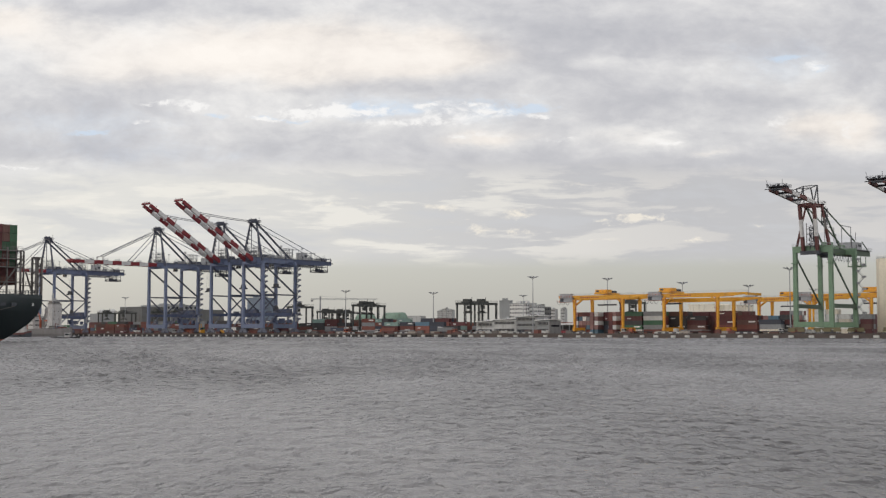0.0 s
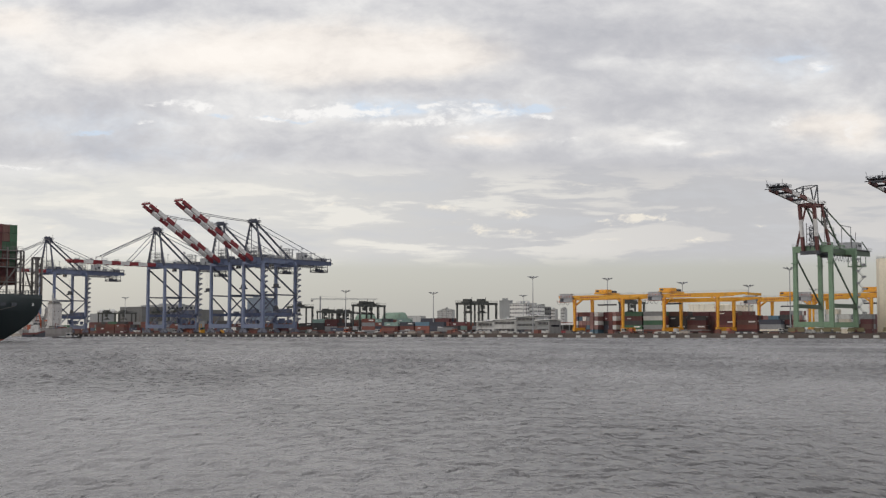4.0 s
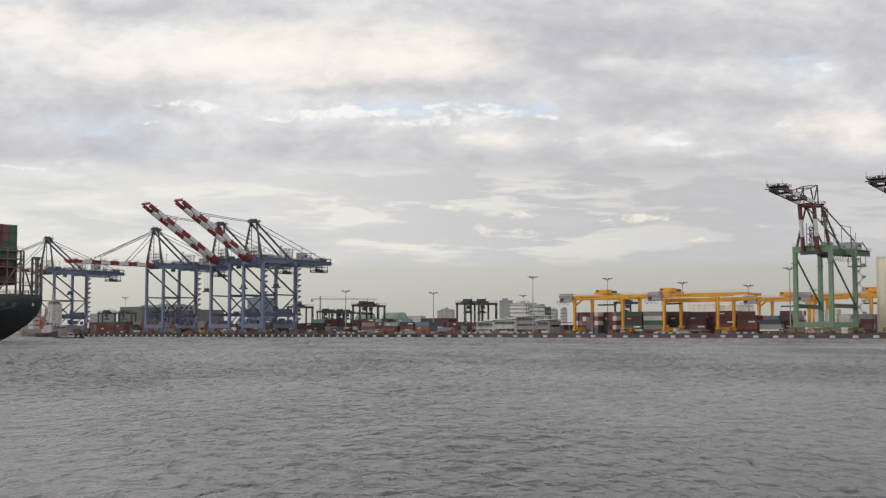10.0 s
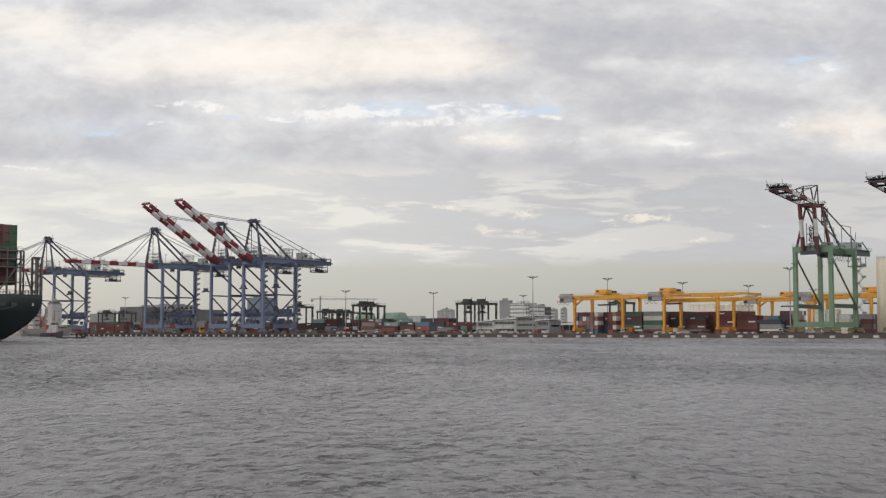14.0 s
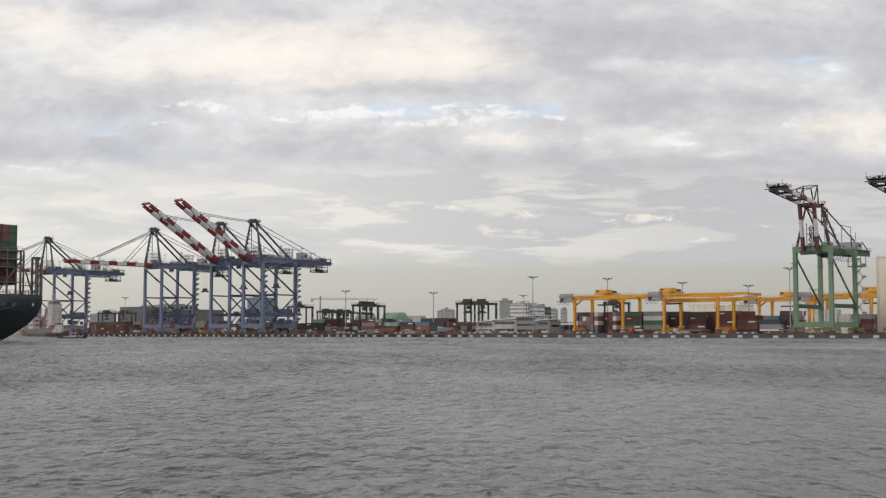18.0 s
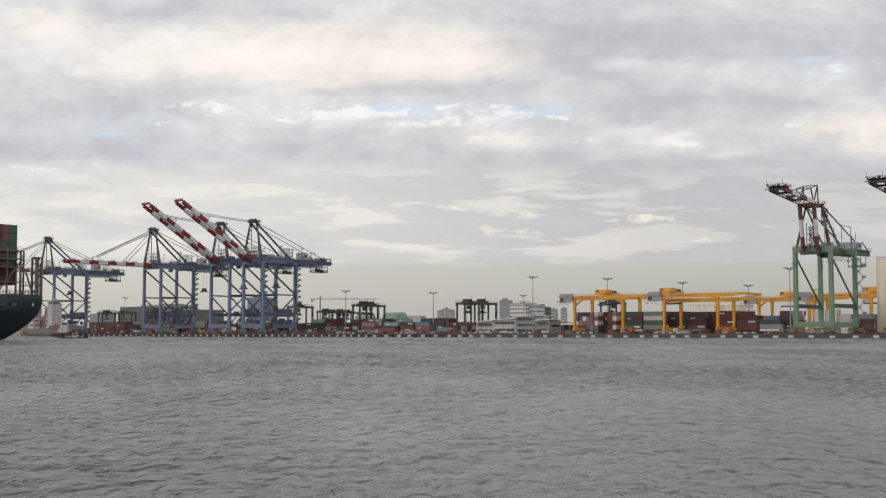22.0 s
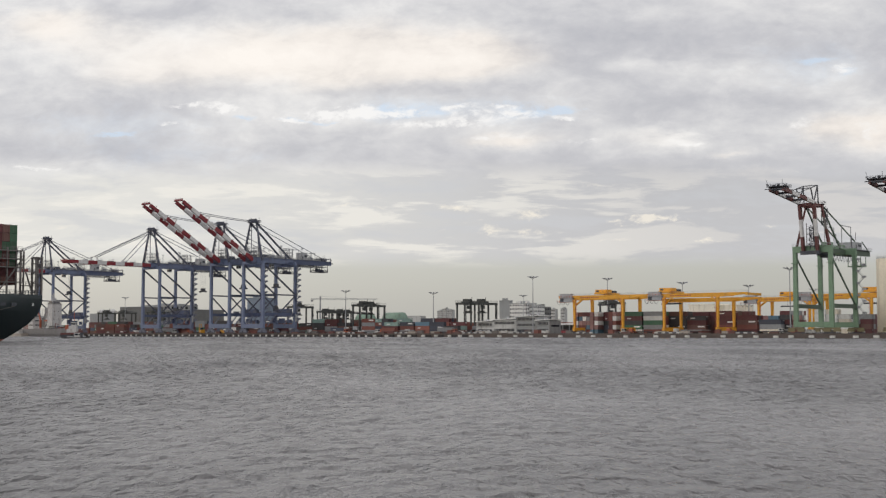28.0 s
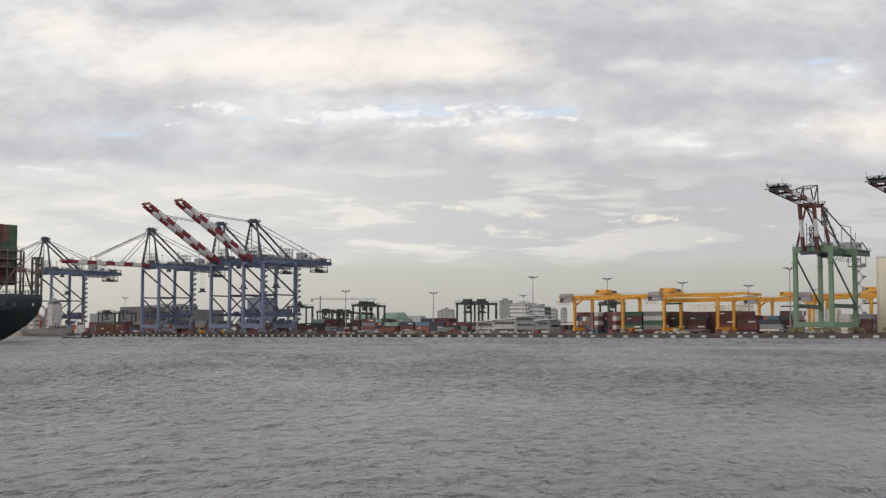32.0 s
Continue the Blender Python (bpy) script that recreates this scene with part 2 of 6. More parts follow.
def wave_grid(seed, head, amp, rows, cols):
    """A fan-shaped sheet of sharp-crested wind waves round the point below the eye."""
    rnd = np.random.RandomState(seed)
    d = np.geomspace(26.0, 1130.0, rows)[:, None]
    a = np.radians(np.linspace(-26, 26, cols))[None, :]
    X, Y = (d + 16.0) * np.tan(a), d - 22.0 + 0 * a
    px, py, pz = X.copy(), Y.copy(), np.zeros_like(X)
    cell = np.maximum((d + 16.0) * np.radians(52.0 / cols), d * np.log(1130 / 26.0) / rows)
    bands = [(0.34 * (2.0 / 0.34) ** (i / 65.0), 0.85, 0.0088, 0.0) for i in range(66)] + [(0.7 * (2.2 / 0.7) ** (i / 39.0), 1.4, 0.0115, 1.0) for i in range(40)] + [(2.4 * (7.0 / 2.4) ** (i / 15.0), 1.0, 0.012, 2.0) for i in range(16)]
    for lam, spread, steep, open_water in bands:
        lam *= rnd.uniform(0.9, 1.1)
        th = head + rnd.normal(0, spread)
        kx, ky = np.cos(th) * 2 * np.pi / lam, np.sin(th) * 2 * np.pi / lam
        w = amp * steep * np.clip(lam / cell / 1.6 - 0.6, 0, 1)
        start = 35.0 if open_water < 2 else 240.0
        w = w * lam * np.clip((d - start) / 110.0, 0, 1) * np.clip(0.8 + d / 900.0, 0.8, 1.4) if open_water else w * lam ** 0.8 * np.exp(-(lam / 1.15) ** 2)
        w = w * np.clip(0.24 + d / 140.0, 0, 0.95)
        ph = kx * X + ky * Y + rnd.uniform(0, 6.28)
        pz += w * np.cos(ph)
        px -= w * 0.45 * np.cos(th) * np.sin(ph)
        py -= w * 0.45 * np.sin(th) * np.sin(ph)
    co = np.stack([px, py, pz], -1).reshape(-1, 3)
    idx = np.arange(rows * cols).reshape(rows, cols)
    f = np.stack([idx[:-1, :-1], idx[:-1, 1:], idx[1:, 1:], idx[1:, :-1]], -1).reshape(-1, 4)
    me = bpy.data.meshes.new("wave_sheet")
    me.vertices.add(len(co))
    me.vertices.foreach_set("co", co.ravel())
    me.loops.add(f.size)
    me.loops.foreach_set("vertex_index", f.ravel())
    me.polygons.add(len(f))
    me.polygons.foreach_set("loop_start", np.arange(0, f.size, 4))
    me.polygons.foreach_set("use_smooth", np.ones(len(f), bool))
    me.update(calc_edges=True)
    me.materials.append(M_WATER)
    return me


def water():
    b = Build().box((-400, -2300, -1.4), (9000, 4596, 1.6))
    thing("water", "grey choppy harbour water", "water", kind="structure", data=b.mesh("water", M_WATER))
    out = []
    for seed, head, amp, level in ((3, 2.55, 1.0, 0.0), (8, 0.6, 0.9, -0.07)):
        o = thing("wave_surface", "grey wind-ruffled harbour water with short sharp waves", "water", pose(EYE[0], EYE[1], level, 0, 0, 39.352), kind="stuff", data=wave_grid(seed, head, amp, 1400, 400))
        out.append(o)
    return out


ground()
WAVES = water()


# ---- clouds ----
def cloud_layer():
    """A drifting sheet of stratocumulus: warm lit tops, grey bases, a few blue breaks; thins out towards the horizon."""
    H = 250.0
    m, n, l, p = shader("stratocumulus")
    n.remove(p)
    out = n["Material Output"]
    tc, sep = n.new("ShaderNodeTexCoord"), n.new("ShaderNodeSeparateXYZ")
    l.new(tc.outputs["Object"], sep.inputs[0])

    def math_(op, a, b=None, clamp=False):
        k = n.new("ShaderNodeMath")
        k.operation, k.use_clamp = op, clamp
        for i, s in enumerate((a, b)):
            if s is None:
                continue
            if isinstance(s, (int, float)):
                k.inputs[i].default_value = s
            else:
                l.new(s, k.inputs[i])
        return k.outputs[0]

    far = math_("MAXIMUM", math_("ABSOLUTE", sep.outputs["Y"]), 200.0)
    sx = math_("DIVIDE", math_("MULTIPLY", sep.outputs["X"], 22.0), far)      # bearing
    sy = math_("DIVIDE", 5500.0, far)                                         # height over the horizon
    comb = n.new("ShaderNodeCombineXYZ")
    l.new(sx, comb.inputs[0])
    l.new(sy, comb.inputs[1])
    def noise_(scale, detail, stretch, seed, rough=0.55, dist=0.0, turn=-4.0):
        mp, t = n.new("ShaderNodeMapping"), n.new("ShaderNodeTexNoise")
        mp.inputs["Location"].default_value = (seed * 3.7, seed * 1.9, seed)
        mp.inputs["Rotation"].default_value = (0, 0, radians(turn))
        mp.inputs["Scale"].default_value = (stretch, 1.0, 1.0)
        l.new(comb.outputs[0], mp.inputs["Vector"])
        l.new(mp.outputs[0], t.inputs["Vector"])
        for key, v in (("Scale", scale), ("Detail", detail), ("Roughness", rough), ("Distortion", dist)):
            t.inputs[key].default_value = v
        return math_("SUBTRACT", t.outputs["Fac"], 0.5)

    n_big, n_mid, n_fine = noise_(0.6, 4, 0.40, 1.0), noise_(1.6, 7, 0.50, 2.0, 0.56, 0.4), noise_(4.2, 8, 0.58, 3.0, 0.62, 0.3)
    wx, wy = noise_(1.1, 6, 0.5, 4.0, 0.6), noise_(1.4, 7, 0.4, 5.0, 0.62)
    qx = math_("ADD", sx, math_("MULTIPLY", wx, 1.5))
    qy = math_("ADD", sy, math_("MULTIPLY", wy, 0.75))

    def total(rows):
        t = None
        for cx, cy, rx, ry, weight in rows:
            dx = math_("DIVIDE", math_("SUBTRACT", qx, cx), rx)
            dy = math_("DIVIDE", math_("SUBTRACT", qy, cy), ry)
            r = math_("ADD", math_("MULTIPLY", dx, dx), math_("MULTIPLY", dy, dy))
            v = math_("MULTIPLY", math_("EXPONENT", math_("MULTIPLY", r, -1.0)), weight)
            t = v if t is None else math_("ADD", t, v)
        return t

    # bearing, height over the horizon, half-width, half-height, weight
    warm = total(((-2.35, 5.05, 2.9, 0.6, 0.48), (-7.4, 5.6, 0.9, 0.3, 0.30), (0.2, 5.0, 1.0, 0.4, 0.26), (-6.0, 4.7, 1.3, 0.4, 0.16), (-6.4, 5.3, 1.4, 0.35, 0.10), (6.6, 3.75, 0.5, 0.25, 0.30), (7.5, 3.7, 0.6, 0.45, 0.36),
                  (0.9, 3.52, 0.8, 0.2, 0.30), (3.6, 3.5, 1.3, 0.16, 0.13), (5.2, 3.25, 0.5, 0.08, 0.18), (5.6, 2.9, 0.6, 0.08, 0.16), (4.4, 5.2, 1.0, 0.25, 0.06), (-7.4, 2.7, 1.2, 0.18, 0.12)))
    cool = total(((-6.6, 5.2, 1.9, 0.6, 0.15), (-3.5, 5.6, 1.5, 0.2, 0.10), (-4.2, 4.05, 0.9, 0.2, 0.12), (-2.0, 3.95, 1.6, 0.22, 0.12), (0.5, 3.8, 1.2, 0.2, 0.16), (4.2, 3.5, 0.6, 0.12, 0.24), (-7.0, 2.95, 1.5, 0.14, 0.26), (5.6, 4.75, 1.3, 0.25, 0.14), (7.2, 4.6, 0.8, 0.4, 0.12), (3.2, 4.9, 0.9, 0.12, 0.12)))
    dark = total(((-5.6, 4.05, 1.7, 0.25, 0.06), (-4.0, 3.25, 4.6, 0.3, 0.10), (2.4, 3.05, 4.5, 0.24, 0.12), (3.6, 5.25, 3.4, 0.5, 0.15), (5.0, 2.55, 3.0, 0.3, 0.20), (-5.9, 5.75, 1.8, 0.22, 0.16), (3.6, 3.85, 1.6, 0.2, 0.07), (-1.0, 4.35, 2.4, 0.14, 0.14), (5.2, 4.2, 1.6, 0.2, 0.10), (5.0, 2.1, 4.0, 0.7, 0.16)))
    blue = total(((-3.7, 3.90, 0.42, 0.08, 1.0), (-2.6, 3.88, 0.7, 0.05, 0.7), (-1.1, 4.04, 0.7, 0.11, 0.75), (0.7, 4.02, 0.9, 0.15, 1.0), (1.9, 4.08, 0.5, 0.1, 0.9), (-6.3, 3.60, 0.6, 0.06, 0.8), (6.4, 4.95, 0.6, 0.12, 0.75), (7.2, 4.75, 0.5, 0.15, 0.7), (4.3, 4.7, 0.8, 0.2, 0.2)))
    # small bright heads of cumulus in the gaps
    head_x, head_y = noise_(2.2, 5, 0.7, 6.0, 0.6), noise_(2.6, 6, 0.5, 7.0, 0.62)
    qx, qy = math_("ADD", sx, math_("MULTIPLY", head_x, 1.0)), math_("ADD", sy, math_("MULTIPLY", head_y, 0.45))
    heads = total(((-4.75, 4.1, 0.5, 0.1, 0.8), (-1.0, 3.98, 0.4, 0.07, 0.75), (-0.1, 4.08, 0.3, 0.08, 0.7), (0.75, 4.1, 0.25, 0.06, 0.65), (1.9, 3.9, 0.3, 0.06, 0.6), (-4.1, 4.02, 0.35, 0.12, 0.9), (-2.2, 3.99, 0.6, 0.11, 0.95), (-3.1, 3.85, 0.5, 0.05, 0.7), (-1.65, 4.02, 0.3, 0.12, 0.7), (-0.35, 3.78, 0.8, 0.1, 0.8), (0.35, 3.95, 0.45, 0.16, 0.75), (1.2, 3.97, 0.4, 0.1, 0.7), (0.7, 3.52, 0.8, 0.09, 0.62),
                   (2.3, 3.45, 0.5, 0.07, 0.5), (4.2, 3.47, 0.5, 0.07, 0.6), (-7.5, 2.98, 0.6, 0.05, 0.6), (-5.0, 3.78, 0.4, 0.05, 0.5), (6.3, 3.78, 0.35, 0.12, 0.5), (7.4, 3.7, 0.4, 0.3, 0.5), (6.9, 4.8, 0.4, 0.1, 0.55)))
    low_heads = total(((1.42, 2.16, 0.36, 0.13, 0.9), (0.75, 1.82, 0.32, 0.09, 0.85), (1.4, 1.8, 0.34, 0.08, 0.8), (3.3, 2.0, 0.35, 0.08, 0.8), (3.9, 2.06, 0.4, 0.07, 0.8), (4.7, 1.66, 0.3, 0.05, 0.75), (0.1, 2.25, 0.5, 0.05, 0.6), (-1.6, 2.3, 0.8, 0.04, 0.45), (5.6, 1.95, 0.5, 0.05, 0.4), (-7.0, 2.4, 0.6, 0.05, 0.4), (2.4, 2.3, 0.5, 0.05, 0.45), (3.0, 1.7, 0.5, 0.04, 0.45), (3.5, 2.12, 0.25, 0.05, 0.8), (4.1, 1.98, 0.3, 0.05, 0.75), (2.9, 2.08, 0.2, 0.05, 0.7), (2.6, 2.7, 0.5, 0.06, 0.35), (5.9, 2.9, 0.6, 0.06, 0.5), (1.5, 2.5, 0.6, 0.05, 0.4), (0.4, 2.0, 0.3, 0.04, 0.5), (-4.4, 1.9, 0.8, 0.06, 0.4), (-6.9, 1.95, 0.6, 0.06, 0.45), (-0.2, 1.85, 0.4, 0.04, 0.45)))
    level = n.new("ShaderNodeMapRange")
    level.interpolation_type = "SMOOTHSTEP"
    for key, v in (("From Min", 2.2), ("From Max", 3.6), ("To Min", 0.42), ("To Max", 1.0)):
        level.inputs[key].default_value = v
    l.new(sy, level.inputs["Value"])
    grain = math_("ADD", math_("ADD", math_("MULTIPLY", n_big, 0.55), math_("MULTIPLY", n_mid, 0.72)), math_("MULTIPLY", n_fine, 0.34))
    grain = math_("MULTIPLY", grain, level.outputs["Result"])
    tone = math_("SUBTRACT", math_("ADD", math_("ADD", math_("ADD", grain, 0.46), warm), cool), dark)
    # an overcast sky is brightest overhead
    zenith = n.new("ShaderNodeMapRange")
    zenith.inputs["From Min"].default_value, zenith.inputs["From Max"].default_value, zenith.inputs["To Max"].default_value = 6.4, 14.0, 0.42
    l.new(sy, zenith.inputs["Value"])
    tone = math_("ADD", tone, zenith.outputs["Result"])
    ramp = n.new("ShaderNodeValToRGB")
    ramp.color_ramp.interpolation = "B_SPLINE"
    for i, (at, col) in enumerate(((0.05, (0.44, 0.445, 0.485)), (0.36, (0.584, 0.579, 0.606)), (0.58, (0.738, 0.729, 0.732)), (0.76, (0.90, 0.88, 0.86)), (0.96, (1.0, 0.985, 0.965)))):
        e = ramp.color_ramp.elements[i] if i < 2 else ramp.color_ramp.elements.new(at)
        e.position, e.color = at, (*col, 1)
    l.new(tone, ramp.inputs["Fac"])

    def mix(f, a, b, how="MIX"):
        k = n.new("ShaderNodeMix")
        k.data_type, k.blend_type = "RGBA", how
        for key, v in (("Factor", f), ("A", a), ("B", b)):
            if isinstance(v, tuple):
                k.inputs[key].default_value = (*v, 1)
            else:
                l.new(v, k.inputs[key])
        return k.outputs["Result"]

    def step(v, lo, hi, to=1.0):
        k = n.new("ShaderNodeMapRange")
        k.interpolation_type = "SMOOTHSTEP"
        k.inputs["From Min"].default_value, k.inputs["From Max"].default_value, k.inputs["To Max"].default_value = lo, hi, to
        l.new(v, k.inputs["Value"])
        return k.outputs["Result"]

    body = mix(step(warm, 0.03, 0.35), ramp.outputs["Color"], (1.03, 0.978, 0.925), "MULTIPLY")
    gap = math_("MULTIPLY", blue, math_("ADD", math_("MULTIPLY", math_("ADD", n_mid, math_("ADD", n_fine, math_("MULTIPLY", head_y, 1.6))), 3.4), 1.0))
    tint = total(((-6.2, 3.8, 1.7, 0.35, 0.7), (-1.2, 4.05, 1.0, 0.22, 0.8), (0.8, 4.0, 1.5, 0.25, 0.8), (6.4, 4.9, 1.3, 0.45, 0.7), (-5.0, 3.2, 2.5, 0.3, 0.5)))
    body = mix(step(math_("ADD", tint, math_("MULTIPLY", n_fine, 1.2)), 0.15, 0.9), body, (0.93, 0.975, 1.03), "MULTIPLY")
    body = mix(step(gap, 0.35, 1.3, 0.6), body, (0.60, 0.745, 0.925))
    streak, band = noise_(3.4, 6, 0.17, 8.0, 0.6, 0.3, -2.0), noise_(1.5, 4, 0.22, 9.0, 0.55, 0.4, -3.0)
    veil = mix(step(sx, -6.5, 3.5), (0.805, 0.79, 0.74), (0.55, 0.548, 0.562))
    lit = mix(step(sx, -1.0, 6.0), (0.93, 0.895, 0.815), (0.70, 0.675, 0.65))
    veil = mix(step(math_("ADD", math_("MULTIPLY", streak, 0.9), band), -0.02, 0.12, 0.85), veil, lit)
    veil = mix(step(math_("SUBTRACT", math_("MULTIPLY", streak, -0.6), band), 0.03, 0.17, 0.6), veil, (0.60, 0.61, 0.635))
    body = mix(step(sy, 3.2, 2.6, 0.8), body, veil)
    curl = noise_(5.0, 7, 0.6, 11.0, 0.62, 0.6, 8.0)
    frill = math_("ADD", math_("MULTIPLY", math_("ADD", head_x, math_("ADD", head_y, n_fine)), 1.0), math_("MULTIPLY", curl, 1.6))
    body = mix(step(math_("MULTIPLY", heads, math_("ADD", math_("MULTIPLY", frill, 1.3), 0.8)), 0.2, 0.68, 0.92), body, (0.985, 0.965, 0.945))
    body = mix(step(math_("MULTIPLY", low_heads, math_("ADD", math_("MULTIPLY", frill, 2.0), 0.75)), 0.22, 0.95, 0.75), body, (0.985, 0.91, 0.785))
    em, tr, mx = n.new("ShaderNodeEmission"), n.new("ShaderNodeBsdfTransparent"), n.new("ShaderNodeMixShader")
    l.new(body, em.inputs["Color"])
    em.inputs["Strength"].default_value = 1.0
    r2 = math_("SQRT", math_("ADD", math_("MULTIPLY", sep.outputs["X"], sep.outputs["X"]), math_("MULTIPLY", sep.outputs["Y"], sep.outputs["Y"])))
    l.new(step(r2, 4880.0, 3700.0, 0.9), mx.inputs["Fac"])
    l.new(tr.outputs[0], mx.inputs[1])
    l.new(em.outputs[0], mx.inputs[2])
    l.new(mx.outputs[0], out.inputs["Surface"])
    me = bpy.data.meshes.new("cloud_layer")
    s = 4900.0
    me.from_pydata([(-s, -s, 0), (s, -s, 0), (s, s, 0), (-s, s, 0)], [], [(0, 1, 2, 3)])
    me.materials.append(m)
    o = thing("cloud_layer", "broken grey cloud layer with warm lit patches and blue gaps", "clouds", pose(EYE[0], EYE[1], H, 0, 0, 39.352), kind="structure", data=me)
    return o


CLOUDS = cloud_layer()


# ---- blue ship-to-shore cranes ----
def blue_crane(m, raised, label):
    """Origin on the deck between the waterside legs; y inland."""
    c = thing("ship_to_shore_crane", label, "crane", m, group="blue quay cranes")
    W, G, top = 9.9, 30.5, 48.3
    for x in (-W, W):
        for y in (0, G):
            leg = part("leg", Build().beam((x, y, 5.2), (x, y, top + 1.5), 2.1, 1.8, 1.8, 1.6), M_BLUE, c)
        # ties and braces across the gauge
        part("tie_beam", Build().beam((x, 0, 27.0), (x, G, 27.0), 0.8, 0.9), M_BRACE, c)
        # portal beam: shade painted in by the darker blue
        part("portal_beam", Build().beam((x, 0, 13.4), (x, G, 13.4), 1.4, 1.9), M_BLUE_SHADED, c)
        part("diagonal_brace", Build().beam((x, 0.5, 47.8), (x, G, 27.5), 0.9, 0.9), M_BRACE, c)
        part("lower_brace", Build().beam((x, 0, 26.5), (x, G / 2, 14.2), 0.75), M_BRACE, c)
        part("lower_brace", Build().beam((x, G, 26.5), (x, G / 2, 14.2), 0.75), M_BRACE, c)
    for y in (0, G):
        part("sill_beam", Build().box((0, y, 5.3), (2 * W + 2.4, 2.0, 2.8)).box((-W, y, 7.2), (3.2, 1.9, 1.2)).box((W, y, 7.2), (3.2, 1.9, 1.2)), M_BLUE, c)
        part("cross_beam", Build().box((0, y, top + 1.2), (2 * W, 1.6, 2.6)), M_BLUE, c)
        if y:
            part("cross_beam", Build().box((0, y, 13.0), (2 * W, 1.5, 2.2)), M_BLUE_SHADED, c)
        # bogies with wheels
        for x in (-W, W):
            bg = part("bogie", Build().box((x, y, 2.7), (6.4, 0.9, 1.0)).box((x - 2.4, y, 1.5), (3.4, 1.0, 1.2)).box((x + 2.4, y, 1.5), (3.4, 1.0, 1.2)).loft([[(x - 2.2, y - 0.6, 3.0), (x + 2.2, y - 0.6, 3.0), (x + 2.2, y + 0.6, 3.0), (x - 2.2, y + 0.6, 3.0)], [(x - 0.8, y - 0.6, 4.0), (x + 0.8, y - 0.6, 4.0), (x + 0.8, y + 0.6, 4.0), (x - 0.8, y + 0.6, 4.0)]]), M_BOGIEB, c)
            for i in range(8):
                xx = x - 3.7 + i * 1.06
                part("wheel", Build().tube((xx, y - 0.3, 0.42), (xx, y + 0.3, 0.42), 0.42, 10), M_STEEL, bg)
    # main girders and their trolley runway
    for x in (-3.6, 3.6):
        part("main_girder", Build().beam((x, -4.0, 51.0), (x, 34, 51.0), 1.6, 3.7), M_BLUE, c)
        part("rear_girder", Build().beam((x, 34.0, 51.0), (x, 62, 51.0), 1.5, 3.5).beam((x, 62, 51.1), (x, 72.5, 51.2), 1.4, 3.0, 1.4, 2.8), M_BLUE_SHADED, c)
        w = Build().rail([(x * 1.4, -4, 52.9), (x * 1.4, 72, 52.9)], 1.2, 3.0, 0.1)
        w.box((x * 1.3, 34, 52.85), (1.0, 76, 0.1))
        part("walkway", w, M_GALV, c, "galvanised walkway with guard rails")
    for y in (4, 18, 44, 58, 72):
        part("girder_tie", Build().box((0, y, 52.0), (8.6, 1.0, 1.2)), M_BRACE, c)
    # machinery house and electrical room
    h = part("machinery_house", Build().box((0, 46.4, 55.6), (5.4, 6.0, 4.7)).box((0, 46.4, 58.05), (5.8, 6.4, 0.3)), M_GREY, c, "grey sheet-metal machinery house")
    part("house_door", Build().box((2.75, 44.5, 54.4), (0.12, 1.1, 2.1)), M_STEEL, h)
    part("vent", Build().box((2.75, 47.6, 55.8), (0.15, 2.4, 1.6)), M_STEEL, h)
    for y, z in ((40.0, 60.0), (56.5, 58.4)):
        part("service_frame", Build().beam((-3, y, 52.9), (-3, y, z), 0.22).beam((3, y, 52.9), (3, y, z), 0.22).beam((-3.2, y, z), (3.2, y, z), 0.3, 0.4), M_GALV, c)
    part("machinery_deck", Build().box((0, 50, 53.1), (9.4, 22, 0.25)).rail([(4.6, 39, 53.2), (4.6, 61, 53.2), (-4.6, 61, 53.2), (-4.6, 39, 53.2)], 1.2, 2.4, 0.09), M_GALV, c)
    # back-reach platform hung below the girders
    hb = Build().box((0, 64, 44.8), (6.5, 12, 0.45)).box((0, 63, 48.6), (5.6, 12, 0.4)).rail([(3.2, 58, 45.0), (3.2, 70, 45.0), (-3.2, 70, 45.0), (-3.2, 58, 45.0), (3.2, 58, 45.0)], 1.2, 1.8, 0.12)
    for x in (-3, 3):
        for y in (58.4, 64, 69.6):
            hb.beam((x, y, 44.8), (x, y, 50), 0.34)
        hb.beam((x, 58.4, 45), (x, 64, 49), 0.22).beam((x, 64, 49), (x, 69.6, 45), 0.22)
    hp = part("hanging_platform", hb, M_STEEL, c)
    part("platform_winch", Build().box((1.2, 61.5, 46.1), (2.4, 3.2, 2.0)), M_BRACE, hp)
    part("platform_box", Build().box((-1.2, 67.5, 45.9), (2.4, 2.4, 1.7)), M_BRACE, hp)
    part("end_frame", Build().beam((-3.6, 72.5, 52), (-3.6, 72.5, 55.0), 0.5).beam((3.6, 72.5, 52), (3.6, 72.5, 55.0), 0.5).beam((-3.8, 72.5, 54.8), (3.8, 72.5, 54.8), 0.5).beam((-5.2, 73.2, 51.2), (5.2, 73.2, 51.2), 0.6), M_BRACE, c)
    part("rear_cabin", Build().box((2.0, 66, 53.9), (3.0, 5.0, 2.2)), M_BRACE, c)
    # trolley, cab and spreader
    tr = part("trolley", Build().box((0, 9, 53.3), (7.4, 6.5, 0.8)).box((0, 9.5, 54.4), (4.5, 4, 1.6)).box((0, 9, 48.6), (5.2, 5.5, 0.5)).box((2.3, 9, 51), (0.4, 4.5, 5.0)).box((-2.3, 9, 51), (0.4, 4.5, 5.0)), M_BRACE, c)
    cb = part("operator_cab", Build().box((1.4, 15.6, 47.8), (2.2, 2.6, 2.4)).box((1.4, 15.6, 49.4), (0.8, 0.8, 0.9)), M_GREY, c, "grey operator cab")
